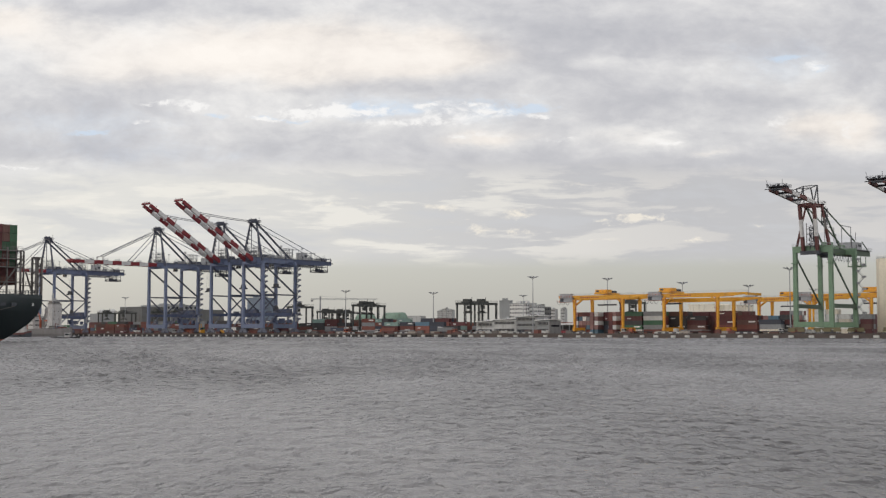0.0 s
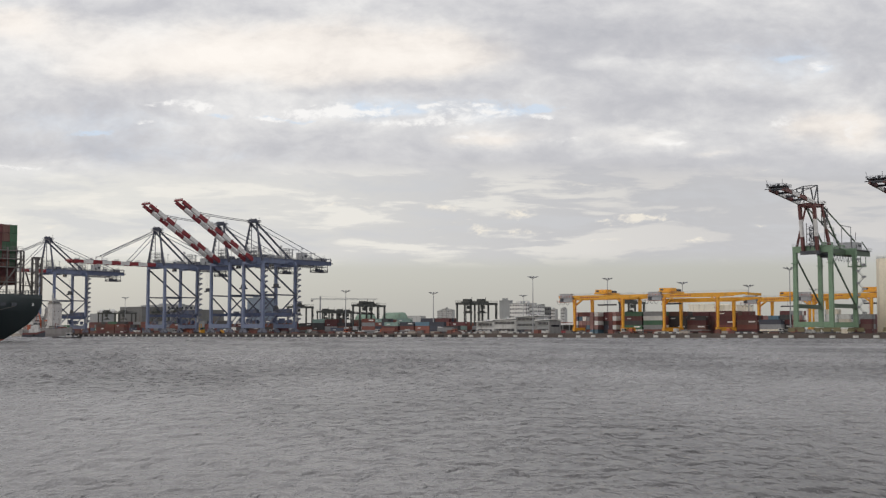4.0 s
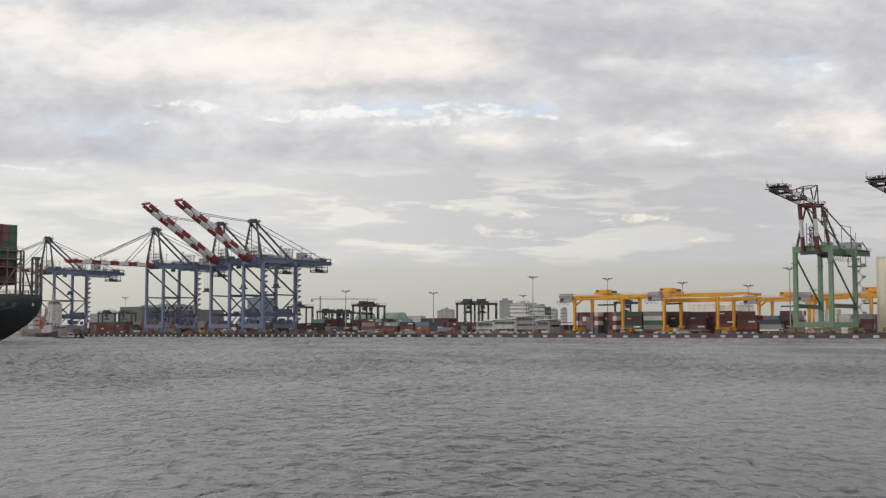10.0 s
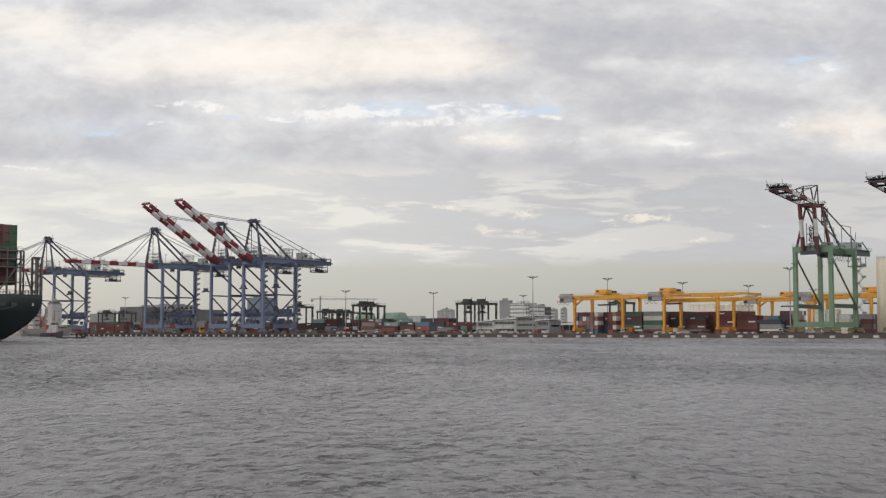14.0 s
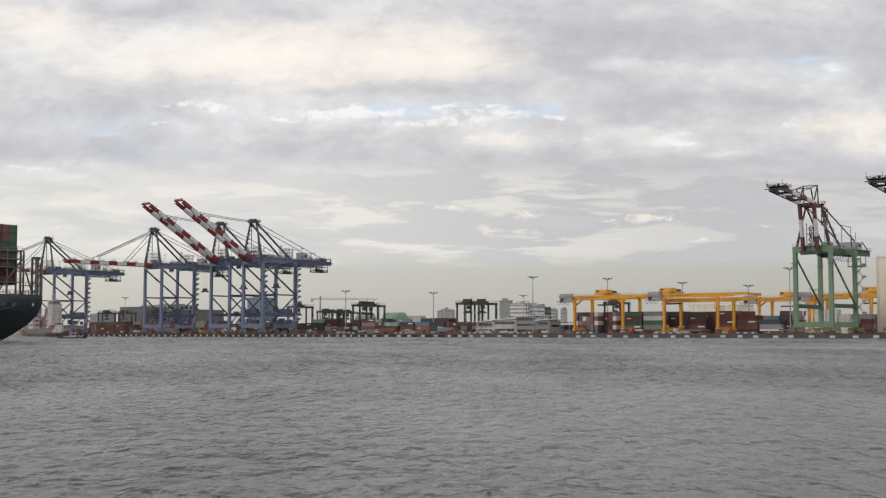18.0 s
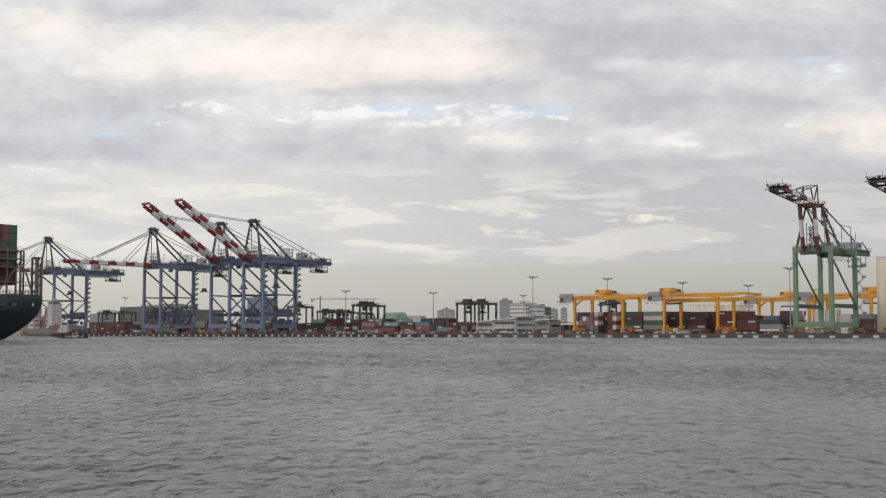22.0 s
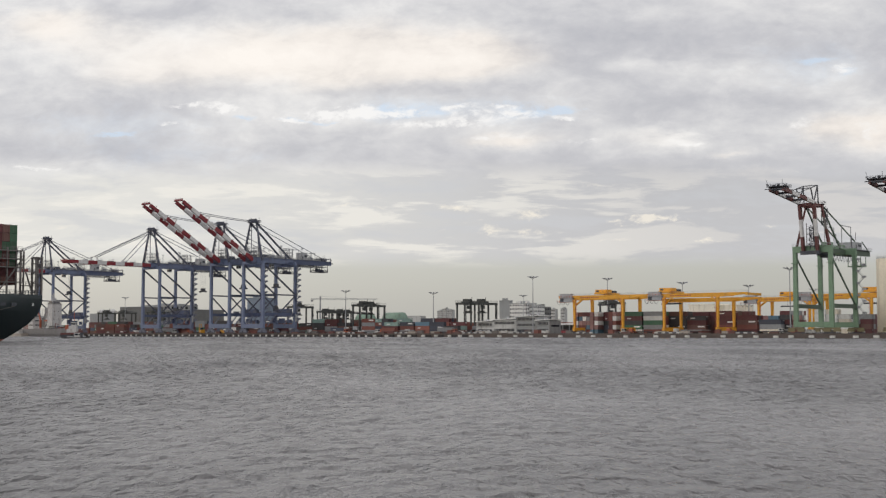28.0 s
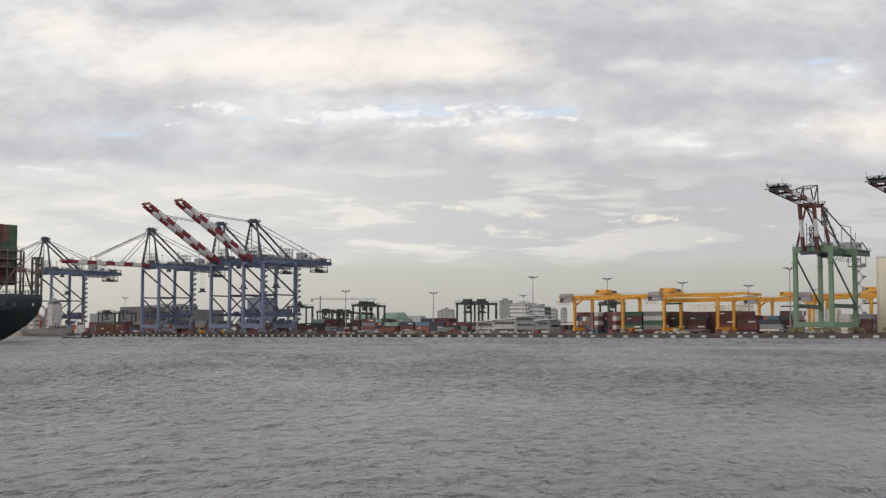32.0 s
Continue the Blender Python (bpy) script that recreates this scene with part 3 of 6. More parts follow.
    part("cab_window", Build().box((1.4, 14.26, 47.6), (1.9, 0.08, 1.5)).box((2.54, 15.6, 47.8), (0.08, 2.1, 1.1)), M_GLASS, cb)
    sp = Build().box((0, 21.5, 32.8), (6.1, 1.8, 0.7)).box((0, 21.5, 34.2), (3.6, 1.9, 2.0))
    for x in (-2.9, 2.9):
        sp.box((x, 21.5, 32.5), (0.5, 2.6, 0.9))
    s = part("spreader", sp, M_STEEL, c)
    rp = Build()
    for x in (-1.8, 1.8):
        for y in (20.8, 22.2):
            rp.tube((x, y, 34.4), (x, y, 48.5), 0.05, 5)
    part("hoist_rope", rp, M_WIRE, s)
    # A-frame
    ax, az = 3.1, 76.6
    for x in (-1, 1):
        part("a_frame_leg", Build().beam((x * 9.9, -1.0, top + 2), (x * ax, -0.4, az), 1.1, 1.1, 0.9, 0.9), M_BRACE, c)
        part("a_frame_leg", Build().beam((x * 3.9, 1.5, top + 4), (x * ax * 0.9, 0.4, az), 0.5), M_BRACE, c)
        part("back_stay", Build().beam((x * ax, 0.5, az - 0.5), (x * 4.0, 31.0, 52.9), 1.05, 0.95), M_BRACE, c)
        part("tie_rod", Build().beam((x * ax, 0.6, az), (x * 3.9, 46, 60.6), 0.34).beam((x * 3.9, 46, 60.6), (x * 3.9, 68, 52.9), 0.3), M_BRACE, c)
    ap = Build().box((0, 0, az + 0.4), (9.2, 3.6, 0.5)).box((0, 0, az + 1.2), (6.5, 2.2, 1.2)).rail([(-4.8, -2.2, az + 0.6), (4.8, -2.2, az + 0.6), (4.8, 2.2, az + 0.6), (-4.8, 2.2, az + 0.6), (-4.8, -2.2, az + 0.6)], 1.2, 1.6, 0.12)
    for x in (-3.2, -1.1, 1.1, 3.2):
        ap.tube((x - 0.2, -1.0, az + 2.1), (x + 0.2, -1.0, az + 2.1), 0.9, 10)
    part("apex_platform", ap, M_BRACE, c)
    part("apex_winch", Build().box((-2.4, 1.2, az + 1.6), (1.6, 1.4, 1.4)), M_GALV, c)
    part("apex_box", Build().box((2.6, 1.0, az + 1.5), (1.2, 1.2, 1.2)), M_GALV, c)
    part("apex_pole", Build().tube((3.8, 1.4, az + 0.6), (3.8, 1.4, az + 4.2), 0.14, 5), M_GALV, c)
    # ladder cage on the A-frame
    ld = Build()
    for i in range(9):
        z = top + 5 + i * 3.0
        f = (z - top) / (az - top)
        x = -(9.9 + (ax - 9.9) * f) + 1.3
        ld.box((x, -0.5, z), (2.1, 1.5, 0.2)).beam((x + 0.7, -0.9, z), (x - 0.5, -0.9, z + 3), 0.3).beam((x - 0.8, -0.4, z), (x - 0.3, -0.4, z + 3), 0.16).beam((x - 0.9, -0.9, z + 1.1), (x + 0.9, -0.9, z + 1.1), 0.12)
    part("ladder", ld, M_BRACE, c)
    # stair tower on one landside leg: zigzag flights with landings
    st = Build()
    for i in range(10):
        z0 = 8 + i * 3.9
        p, q, r = (W + 1.3, G - 0.3, z0), (W + 3.5, G + 0.7, z0 + 1.95), (W + 1.3, G - 0.3, z0 + 3.9)
        for a, b in ((p, q), (q, r)):
            st.beam(a, b, 0.8, 0.45).beam((a[0], a[1], a[2] + 1), (b[0], b[1], b[2] + 1), 0.16)
        st.box((q[0], q[1], q[2] + 0.1), (1.9, 1.6, 0.3)).box((q[0] + 0.7, q[1], q[2] + 0.6), (0.4, 1.7, 0.9)).box((p[0], p[1], p[2] + 0.1), (1.5, 1.4, 0.2))
    st.beam((W + 1.5, G + 0.4, 7), (W + 1.5, G + 0.4, 47), 0.25)
    part("stairs", st, M_BOGIEB, c, "grey zigzag access stairs")
    part("lift_cage", Build().box((W + 1.6, G, 11), (1.2, 1.6, 5.0)), M_GREY, c)
    part("checker_cabin", Build().box((W - 1.6, 1.6, 18), (1.4, 1.6, 2.4)), M_GREY, c)
    # electrical cabins on the landside portal
    part("cable_reel", Build().tube((-W + 1.5, G - 1.6, 17.5), (-W + 1.5, G - 0.9, 17.5), 2.6, 20).tube((-W + 1.5, G - 1.8, 17.5), (-W + 1.5, G - 0.7, 17.5), 0.6, 10), M_STEEL, c)
    part("portal_cabin", Build().box((0, G, 15.8), (11, 3.0, 3.2)).box((0, G, 17.6), (11.6, 3.6, 0.2)), M_BLUE_SHADED, c)
    for x, y, hh in ((-4.6, -2, 9), (4.6, 1, 8), (-4.6, 14, 7), (4.6, 22, 9), (-4.6, 30, 9), (4.6, 33, 7), (4.6, 42, 8), (-4.6, 60, 6)):
        part("floodlight_mast", Build().tube((x, y, 52.7), (x, y, 52.7 + hh), 0.16, 5).box((x, y, 52.7 + hh), (1.6, 0.7, 0.6)).box((x, y, 52.7 + hh * 0.55), (1.0, 0.9, 0.12)).rail([(x - 0.6, y - 0.5, 52.7 + hh * 0.55), (x + 0.6, y - 0.5, 52.7 + hh * 0.55)], 1.0, 1.2, 0.08), M_GALV, c)
    # walkways, drives and cabinets round the landside portal
    part("portal_walkway", Build().box((0, G - 2.2, 14.4), (2 * W + 3, 1.6, 0.15)).rail([(-W - 1, G - 3.0, 14.5), (W + 1, G - 3.0, 14.5)], 1.1, 2.4, 0.12), M_BOGIEB, c)
    for x, y, z, sx, sy, sz in ((-6.5, G - 2.0, 15.8, 2.6, 1.4, 2.4), (5.4, G - 2.0, 15.6, 3.4, 1.4, 2.0), (-2.0, G - 1.4, 9.2, 5.0, 1.6, 3.0), (6.0, G - 1.2, 8.6, 2.4, 1.6, 2.6), (-W, G - 2.2, 9.6, 1.6, 2.0, 3.4), (W - 2.6, G / 2, 14.9, 2.0, 4.0, 1.8), (-W + 2.0, G * 0.72, 15.0, 2.2, 3.6, 1.8)):
        # low cabinets get the blue with painted shade
        part("drive_cabinet", Build().box((x, y, z), (sx, sy, sz)).box((x, y, z + sz / 2 + 0.06), (sx + 0.3, sy + 0.3, 0.12)), M_BLUE_SHADED if z < 12 else M_BOGIEB, c)
    for x in (-W - 1.4, W + 1.4):
        for y0, z0 in ((3.0, 5.2), (G - 12.0, 6.0)):
            stair = part("portal_stair", Build().beam((x, y0, z0), (x, y0 + 8.0, z0 + 7.7), 0.9, 0.3), M_BOGIEB, c)
            part("stair_rail", Build().beam((x, y0, z0 + 1.1), (x, y0 + 8.0, z0 + 8.8), 0.12), M_BOGIEB, stair)
    # winches, cable drums and hand-railed platforms along the girder tops
    rnd = random.Random(12)
    for y in (-1.5, 2.5, 6.0, 14.5, 19.0, 28.5, 33.5, 37.0, 54.5, 58.0, 63.5, 70.0):
        x, w, d, h = rnd.uniform(-3.4, 3.4), rnd.uniform(1.2, 2.8), rnd.uniform(1.2, 2.6), rnd.uniform(0.9, 2.4)
        mat = M_GALV if rnd.random() < 0.65 else M_BOGIEB
        g = part("girder_machinery", Build().box((x, y, 53.0 + h / 2), (w, d, h)), mat, c)
        part("machinery_platform", Build().box((x, y, 53.1 + h), (w + 0.5, d + 0.5, 0.12)), M_GALV, g)
        corners = [(x - w / 2 - 0.2, y - d / 2), (x + w / 2 + 0.2, y - d / 2), (x + w / 2 + 0.2, y + d / 2)]
        part("machinery_rail", Build().rope([(a, b, 54.2 + h) for a, b in corners], 0.06), M_GALV, g)
        for a, b in corners:
            part("rail_post", Build().beam((a, b, 53.1 + h), (a, b, 54.2 + h), 0.1), M_GALV, g)
        part("machinery_post", Build().beam((x + w / 2, y, 53.0), (x + w / 2, y + 0.3, 55.5 + h), 0.16), M_GALV, g)
        part("machinery_post", Build().beam((x - w / 2, y, 53.0), (x - w / 2, y, 54.8 + h), 0.14), M_GALV, g)
    for y0, y1 in ((-3.0, 3.5), (27.5, 33.5)):
        g = Build()
        for z in (54.6, 57.0, 59.2):
            g.box((0, (y0 + y1) / 2, z), (8.2 - (z - 54.6) * 0.7, y1 - y0, 0.14)).rail([(-3.9, y0, z), (3.9, y0, z), (3.9, y1, z), (-3.9, y1, z)], 1.1, 2.2, 0.1)
        for x in (-3.7, 3.7):
            for y in (y0 + 0.3, y1 - 0.3):
                g.beam((x, y, 52.8), (x, y, 60.2), 0.18)
        part("service_scaffold", g, M_GALV, c)
    fest = Build()
    for i in range(14):
        y0 = 34 + i * 1.9
        pts = [(4.7, y0 + 1.9 * t / 4, 49.2 - 2.2 * math.sin(math.pi * t / 4)) for t in range(5)]
        for a, b in zip(pts, pts[1:]):
            fest.beam(a, b, 0.16)
    part("festoon_cable", fest, M_STEEL, c)
    part("under_girder_walkway", Build().box((0, 47, 48.4), (5.0, 24, 0.3)).rail([(2.5, 35, 47.3), (2.5, 59, 47.3)], 1.1, 2.4, 0.12).rail([(-2.5, 35, 47.3), (-2.5, 59, 47.3)], 1.1, 2.4, 0.12), M_BRACE, c)
    part("equipment_cabin", Build().box((-2.0, 24, 54.0), (3.0, 5.0, 2.4)), M_GREY, c)
    part("sheave_tower", Build().beam((-3.2, 31, 52.8), (-3.2, 31, 60.5), 0.3).beam((3.2, 31, 52.8), (3.2, 31, 60.5), 0.3).beam((-3.2, 31, 60.4), (3.2, 31, 60.4), 0.35).beam((-3.2, 31, 53), (3.2, 31, 60), 0.2), M_GALV, c)
    # boom: twin girders in painted bands, hinged at the waterside
    L = 70.4
    boom = part("boom", Build().box((0, 0, 0), (8.4, 1.6, 1.6)), M_BRACE, c)
    boom.location = (0, -4.0, 50.9)
    ang = radians(30.0) if raised else 0.0
    boom.rotation_euler = (-ang, 0, 0)
    n = 9
    for x in (-3.6, 3.6):
        for i in range(n):
            a, e = -L * i / n, -L * (i + 1) / n
            part("boom_band", Build().beam((x, a, 0), (x, e, 0), 1.3, 2.6 if i < n - 1 else 2.2), M_RED if i % 2 == 0 else M_WHITE, boom, "red boom band" if i % 2 == 0 else "white boom band")
    for y in (-10, -24, -38, -52, -64, -71.4):
        part("boom_tie", Build().box((0, y, 0.6), (7.2, 0.9, 1.0)), M_WHITE if y > -60 else M_RED, boom)
    part("boom_walkway", Build().box((2.4, -36, -0.9), (0.8, 68, 0.1)).rail([(2.1, -2, -0.9), (2.1, -70, -0.9)], 1.1, 4.0, 0.07), M_BOGIEB, boom)
    for y in (-14, -22, -33, -43, -55, -66):
        part("boom_sheave_frame", Build().box((1.2, y, 1.6), (2.2, 2.6, 0.8)).beam((-2.4, y, 1.2), (-2.4, y + 0.8, 2.9), 0.2).beam((2.6, y + 1, 1.2), (2.6, y + 1, 3.0), 0.2).beam((-2.4, y + 0.8, 2.8), (2.6, y + 1, 2.9), 0.18), M_GALV, boom)
    part("boom_bracket", Build().beam((-3.6, -47, 1.4), (-3.6, -47, 4.2), 0.7).beam((3.6, -47, 1.4), (3.6, -47, 4.2), 0.7).beam((-3.6, -47, 4.2), (3.6, -47, 4.2), 0.5), M_WHITE, boom)
    part("boom_tip_platform", Build().box((0, -71.6, 0.2), (8.6, 1.0, 0.5)).rail([(-4.2, -72, 0.5), (4.2, -72, 0.5)], 1.1, 2.0, 0.1), M_RED, boom)
    if raised:
        part("stay_lug", Build().beam((-3.2, -55, 1.0), (-2.9, -55, 2.2), 0.6).beam((3.2, -55, 1.0), (2.9, -55, 2.2), 0.6).beam((-2.9, -55, 2.0), (2.9, -55, 2.0), 0.4), M_WHITE, boom)
    for x in (-2.9, 2.9):
        fs = Build()
        if raised:
            tip = (x, -4 - 55 * math.cos(ang) + 2.0 * math.sin(ang), 50.9 + 55 * math.sin(ang) + 2.0 * math.cos(ang))
            pts = [Vector((x, -1, az + 1)).lerp(Vector(tip), i / 6) - Vector((0, 0, 0.4 * math.sin(math.pi * i / 6))) for i in range(7)]
            fs.rope(pts, 0.17)
        else:
            fs.beam((x, -0.6, az), (x, -51, 54.6), 0.42).beam((x, -0.6, az - 0.6), (x, -25, 52.6), 0.34)
            fs.beam((x * 0.7, -0.6, az + 1), (x * 0.7, -51, 55.0), 0.16)
        part("fore_stay", fs, M_BRACE, c)
    return c


CRANES = []
for u, raised, label in ((-173.3, True, "blue ship-to-shore gantry crane with its red and white boom raised"), (-207.7, True, "blue ship-to-shore gantry crane with its banded boom raised"),
                         (-282.7, False, "blue ship-to-shore gantry crane with lowered banded boom, rolling along the quay"), (-423.0, False, "distant blue ship-to-shore gantry crane with lowered boom beside the white ship")):
    if len(CRANES) in (1, 3):
        c = copy_thing(CRANES[-1], pose(u, 4.0, DECK + 0.1))
        c["label"] = label
    else:
        c = blue_crane(pose(u, 4.0, DECK + 0.1), raised, label)
    CRANES.append(c)
# the rolling crane carries its trolley and spreader over the back-reach
for o in CRANES[2].children:
    if o.name.split(".")[0] in ("spreader", "trolley"):
        o.location.y += 28.0


# ---- green crane with articulated boom ----
def green_crane(m):
    c = thing("ship_to_shore_crane", "old green gantry crane with weathered red and white folded boom", "crane", m, group="green quay cranes")
    W, G, top = 9.0, 30.5, 40.0
    for x in (-W, W):
        for y in (0, G):
            part("leg", Build().beam((x, y, 3.4), (x, y, top + 2), 2.1, 1.9, 1.9, 1.8).box((x, y, top - 5.5), (3.0, 3.0, 0.3)), M_GREEN, c)
        part("tie_beam", Build().beam((x, 0, 13.6), (x, G, 13.6), 1.4, 2.0), M_DKGREEN, c)
        part("diagonal_brace", Build().beam((x, 1, 37.5), (x, G - 0.5, 14.5), 0.65, 0.65), M_DKGREEN, c)
        part("girder_beam", Build().beam((x * 0.45, -2, top + 0.6), (x * 0.45, 63, top + 1.6), 1.5, 2.5), M_DKGREEN, c)
    for y in (0, G):
        part("sill_beam", Build().box((0, y, 4.5), (2 * W + 2.2, 2.2, 2.6)), M_GREEN, c)
        part("cross_beam", Build().box((0, y, top + 1.2), (2 * W + 2, 2.0, 3.2)), M_GREEN, c)
        for x in (-W, W):
            bg = part("bogie", Build().box((x, y, 2.6), (8.0, 1.0, 0.9)).box((x - 2.5, y, 1.6), (3.6, 1.1, 1.1)).box((x + 2.5, y, 1.6), (3.6, 1.1, 1.1)), M_BOGIE, c, "dull olive wheel bogie")
            for i in range(8):
                xx = x - 3.9 + i * 1.1
                part("wheel", Build().tube((xx, y - 0.3, 0.42), (xx, y + 0.3, 0.42), 0.42, 10), M_STEEL, bg)
    # machinery house, deck, rails
    hs = part("machinery_house", Build().box((0, 48.5, 45.0), (8.4, 9.5, 3.4)).box((0, 48.5, 46.85), (9.0, 10.2, 0.3)), M_GREY, c, "pale grey machinery house")
    part("house_door", Build().box((4.25, 45.5, 44.6), (0.1, 1.1, 2.1)).box((4.25, 50.5, 45.4), (0.1, 4.0, 1.2)), M_STEEL, hs)
    part("machinery_deck", Build().box((0, 49.5, 43.1), (12, 27, 0.25)).rail([(5.9, 36, 43.2), (5.9, 63, 43.2), (-5.9, 63, 43.2), (-5.9, 36, 43.2)], 1.2, 2.4, 0.1), M_GALV, c)
    part("hanging_platform", Build().box((0, 57, 35), (7, 8, 0.4)).rail([(3.5, 53.5, 35.2), (3.5, 61, 35.2), (-3.5, 61, 35.2)], 1.1, 1.8, 0.1).beam((3.3, 60.8, 35), (3.3, 60.8, 40), 0.3).beam((3.3, 53.6, 35), (3.3, 53.6, 40), 0.3).beam((-3.3, 60.8, 35), (-3.3, 60.8, 40), 0.3).beam((-3.3, 53.6, 35), (-3.3, 53.6, 40), 0.3), M_GREEN, c)
    fr = Build()
    for x in (-4.4, 4.4):
        for y in (38, 26):
            fr.beam((x, y, 43), (x, y, 54.5), 0.35)
        fr.beam((x, 26, 54.3), (x, 38, 54.3), 0.35)
    part("service_frame", fr, M_GALV, c)
    # pylon: leaning posts in red and white
    for x in (-1, 1):
        a, b = Vector((x * 8.4, 0.4, top + 2.0)), Vector((x * 4.0, 2.4, 62.5))
        part("pylon_post", Build().beam(a, a.lerp(b, 0.42), 1.3, 1.3, 1.1, 1.1), M_RUSTRED, c)
        part("pylon_post", Build().beam(a.lerp(b, 0.42), a.lerp(b, 0.7), 0.9, 0.9, 0.8, 0.8), M_LASH, c)
        part("pylon_post", Build().beam(a.lerp(b, 0.7), b, 0.9, 0.9), M_RUSTRED, c)
        part("pylon_strut", Build().beam((x * 4.0, 3.0, 62.0), (x * 4.0, 25, top + 2.2), 0.7), M_DKGREEN, c)
        part("back_stay", Build().beam((x * 4.0, 3.0, 62.6), (x * 4.2, 44, 47.2), 0.5), M_DKGREEN, c)
        part("back_stay", Build().beam((x * 4.4, 53, 47.6), (x * 4.4, 62, 43.0), 0.4), M_DKGREEN, c)
    ph = part("pylon_head", Build().box((0, 2.4, 62.4), (9.4, 1.8, 1.5)).box((3.7, -2.2, 62.4), (1.0, 7.6, 1.2)).box((-3.7, -2.2, 62.4), (1.0, 7.6, 1.2)), M_RUSTRED, c, "weathered red pylon head")
    part("head_rail", Build().box((0, 3.0, 63.3), (10.5, 4.0, 0.15)).rail([(-5.2, 1.2, 63.4), (5.2, 1.2, 63.4), (5.2, 4.9, 63.4), (-5.2, 4.9, 63.4)], 1.2, 1.8, 0.1), M_STEEL, ph)
    # boom: lower leg folded upright, outer leg reaching out over the water
    bl = part("boom_root", Build().box((0, -2.6, top - 0.6), (9.5, 2.2, 1.8)), M_STEEL, c)
    for x in (-3.6, 3.6):
        a, b = Vector((x, -2.4, top - 0.2)), Vector((x, -6.2, 63.0))
        for i, (f0, f1) in enumerate(((0, 0.32), (0.32, 0.68), (0.68, 1.0))):
            part("boom_band", Build().beam(a.lerp(b, f0), a.lerp(b, f1), 1.25, 2.2), (M_RUSTRED, M_WHITE, M_RUSTRED)[i], bl)
        a, b = Vector((x, -6.6, 63.6)), Vector((x * 0.9, -40.3, 67.1))
        for i in range(4):
            part("outer_boom_band", Build().beam(a.lerp(b, i / 4), a.lerp(b, (i + 1) / 4), 1.2, 1.8), (M_WHITE, M_RUSTRED, M_WHITE, M_RUSTRED)[i], bl)
    part("boom_head", Build().box((0, -5.6, 62.4), (8.6, 2.4, 1.6)), M_RUSTRED, bl)
    for f in (0.25, 0.5, 0.75, 0.98):
        part("boom_tie", Build().box((0, -6 - 34 * f, 63.4 + 3.6 * f), (8.0, 0.9, 0.9)), M_STEEL, bl)
    tp = Build().box((0, -37.6, 68.3), (8.8, 8.0, 0.25)).rail([(-4.4, -41.6, 68.4), (4.4, -41.6, 68.4), (4.4, -33.6, 68.4), (-4.4, -33.6, 68.4), (-4.4, -41.6, 68.4)], 1.0, 2.2, 0.12)
    tp.beam((-4.6, -42.4, 67), (4.6, -42.4, 67), 0.4).beam((0, -40, 67), (0, -44.2, 66.6), 0.4).box((-3.4, -37.4, 67.8), (0.5, 6, 1.2)).box((3.4, -37.4, 67.8), (0.5, 6, 1.2))
    part("boom_tip_platform", tp, M_STEEL, bl)
    part("tip_winch", Build().box((-1.8, -38.8, 68.8), (1.4, 1.2, 0.8)).box((2.4, -36.0, 68.8), (1.2, 1.8, 0.9)).tube((0.4, -40, 69.0), (1.4, -40, 69.0), 0.6, 10), M_STEEL, bl)
    part("tip_antenna", Build().tube((1, -36, 68.4), (1, -36, 72.0), 0.1, 5).tube((-4, -40.5, 68.4), (-4.6, -41, 71.6), 0.1, 5), M_STEEL, bl)
    # sheaves and ropes along the outer boom
    for y in (-13, -20, -27):
        part("boom_sheave", Build().box((1.0, y, 65.3 + (-6 - y) * 0.1), (2.6, 1.8, 1.0)).beam((-3, y, 64.6), (-3, y, 66.8 + (-6 - y) * 0.1), 0.2), M_STEEL, bl)
    for x in (-3.6, 3.6):
        part("boom_link_frame", Build().beam((x, -6.2, 63), (x, -9.4, 70.2), 0.5).beam((x, -6.2, 63), (x, -1.4, 72.2), 0.5).beam((x, -1.4, 72.2), (x, -0.6, 62), 0.45).beam((x, -9.4, 70.2), (x, -1.4, 72.2), 0.4).beam((x, -9.4, 70.2), (x, -22, 67.0), 0.28), M_STEEL, bl)
    part("boom_link_tie", Build().beam((-3.6, -1.4, 72.2), (3.6, -1.4, 72.2), 0.4), M_STEEL, bl)
    part("boom_link_tie", Build().beam((-3.6, -9.4, 70.2), (3.6, -9.4, 70.2), 0.4), M_STEEL, bl)
    part("boom_post", Build().beam((0, 1.2, 45), (0, 1.8, 62), 0.4), M_STEEL, bl)
    # stairs, trolley, cables
    st = Build()
    for i in range(10):
        z0, z1 = 7 + i * 3.0, 10 + i * 3.0
        a, b = ((W + 1.5, G, z0), (W + 4.2, G + 1, z1)) if i % 2 == 0 else ((W + 4.2, G + 1, z0), (W + 1.5, G, z1))
        st.beam(a, b, 0.8, 0.3).beam((a[0], a[1], a[2] + 1), (b[0], b[1], b[2] + 1), 0.14).box((b[0], b[1], b[2] + 0.4), (1.8, 1.5, 0.9)).rail([(b[0] + 0.6, b[1] - 0.6, b[2]), (b[0] + 0.6, b[1] + 0.6, b[2])], 1.1, 1.0, 0.08)
    part("stairs", st, M_GALV, c)
    lw = Build()
    for i in range(4):
        z = top + 3 + i * 2.7
        lw.box((0.2, -0.8, z), (5.0, 1.6, 0.12)).beam((-2, -1.2, z), (2, -1.2, z + 2.9), 0.14).rail([(-2.4, -1.5, z), (2.4, -1.5, z)], 1.1, 1.6, 0.08)
    for x in (-2.5, 2.5):
        lw.beam((x, -1.0, top + 2), (x, -1.0, 54), 0.25)
    part("ladder_tower", lw, M_LASH, c)
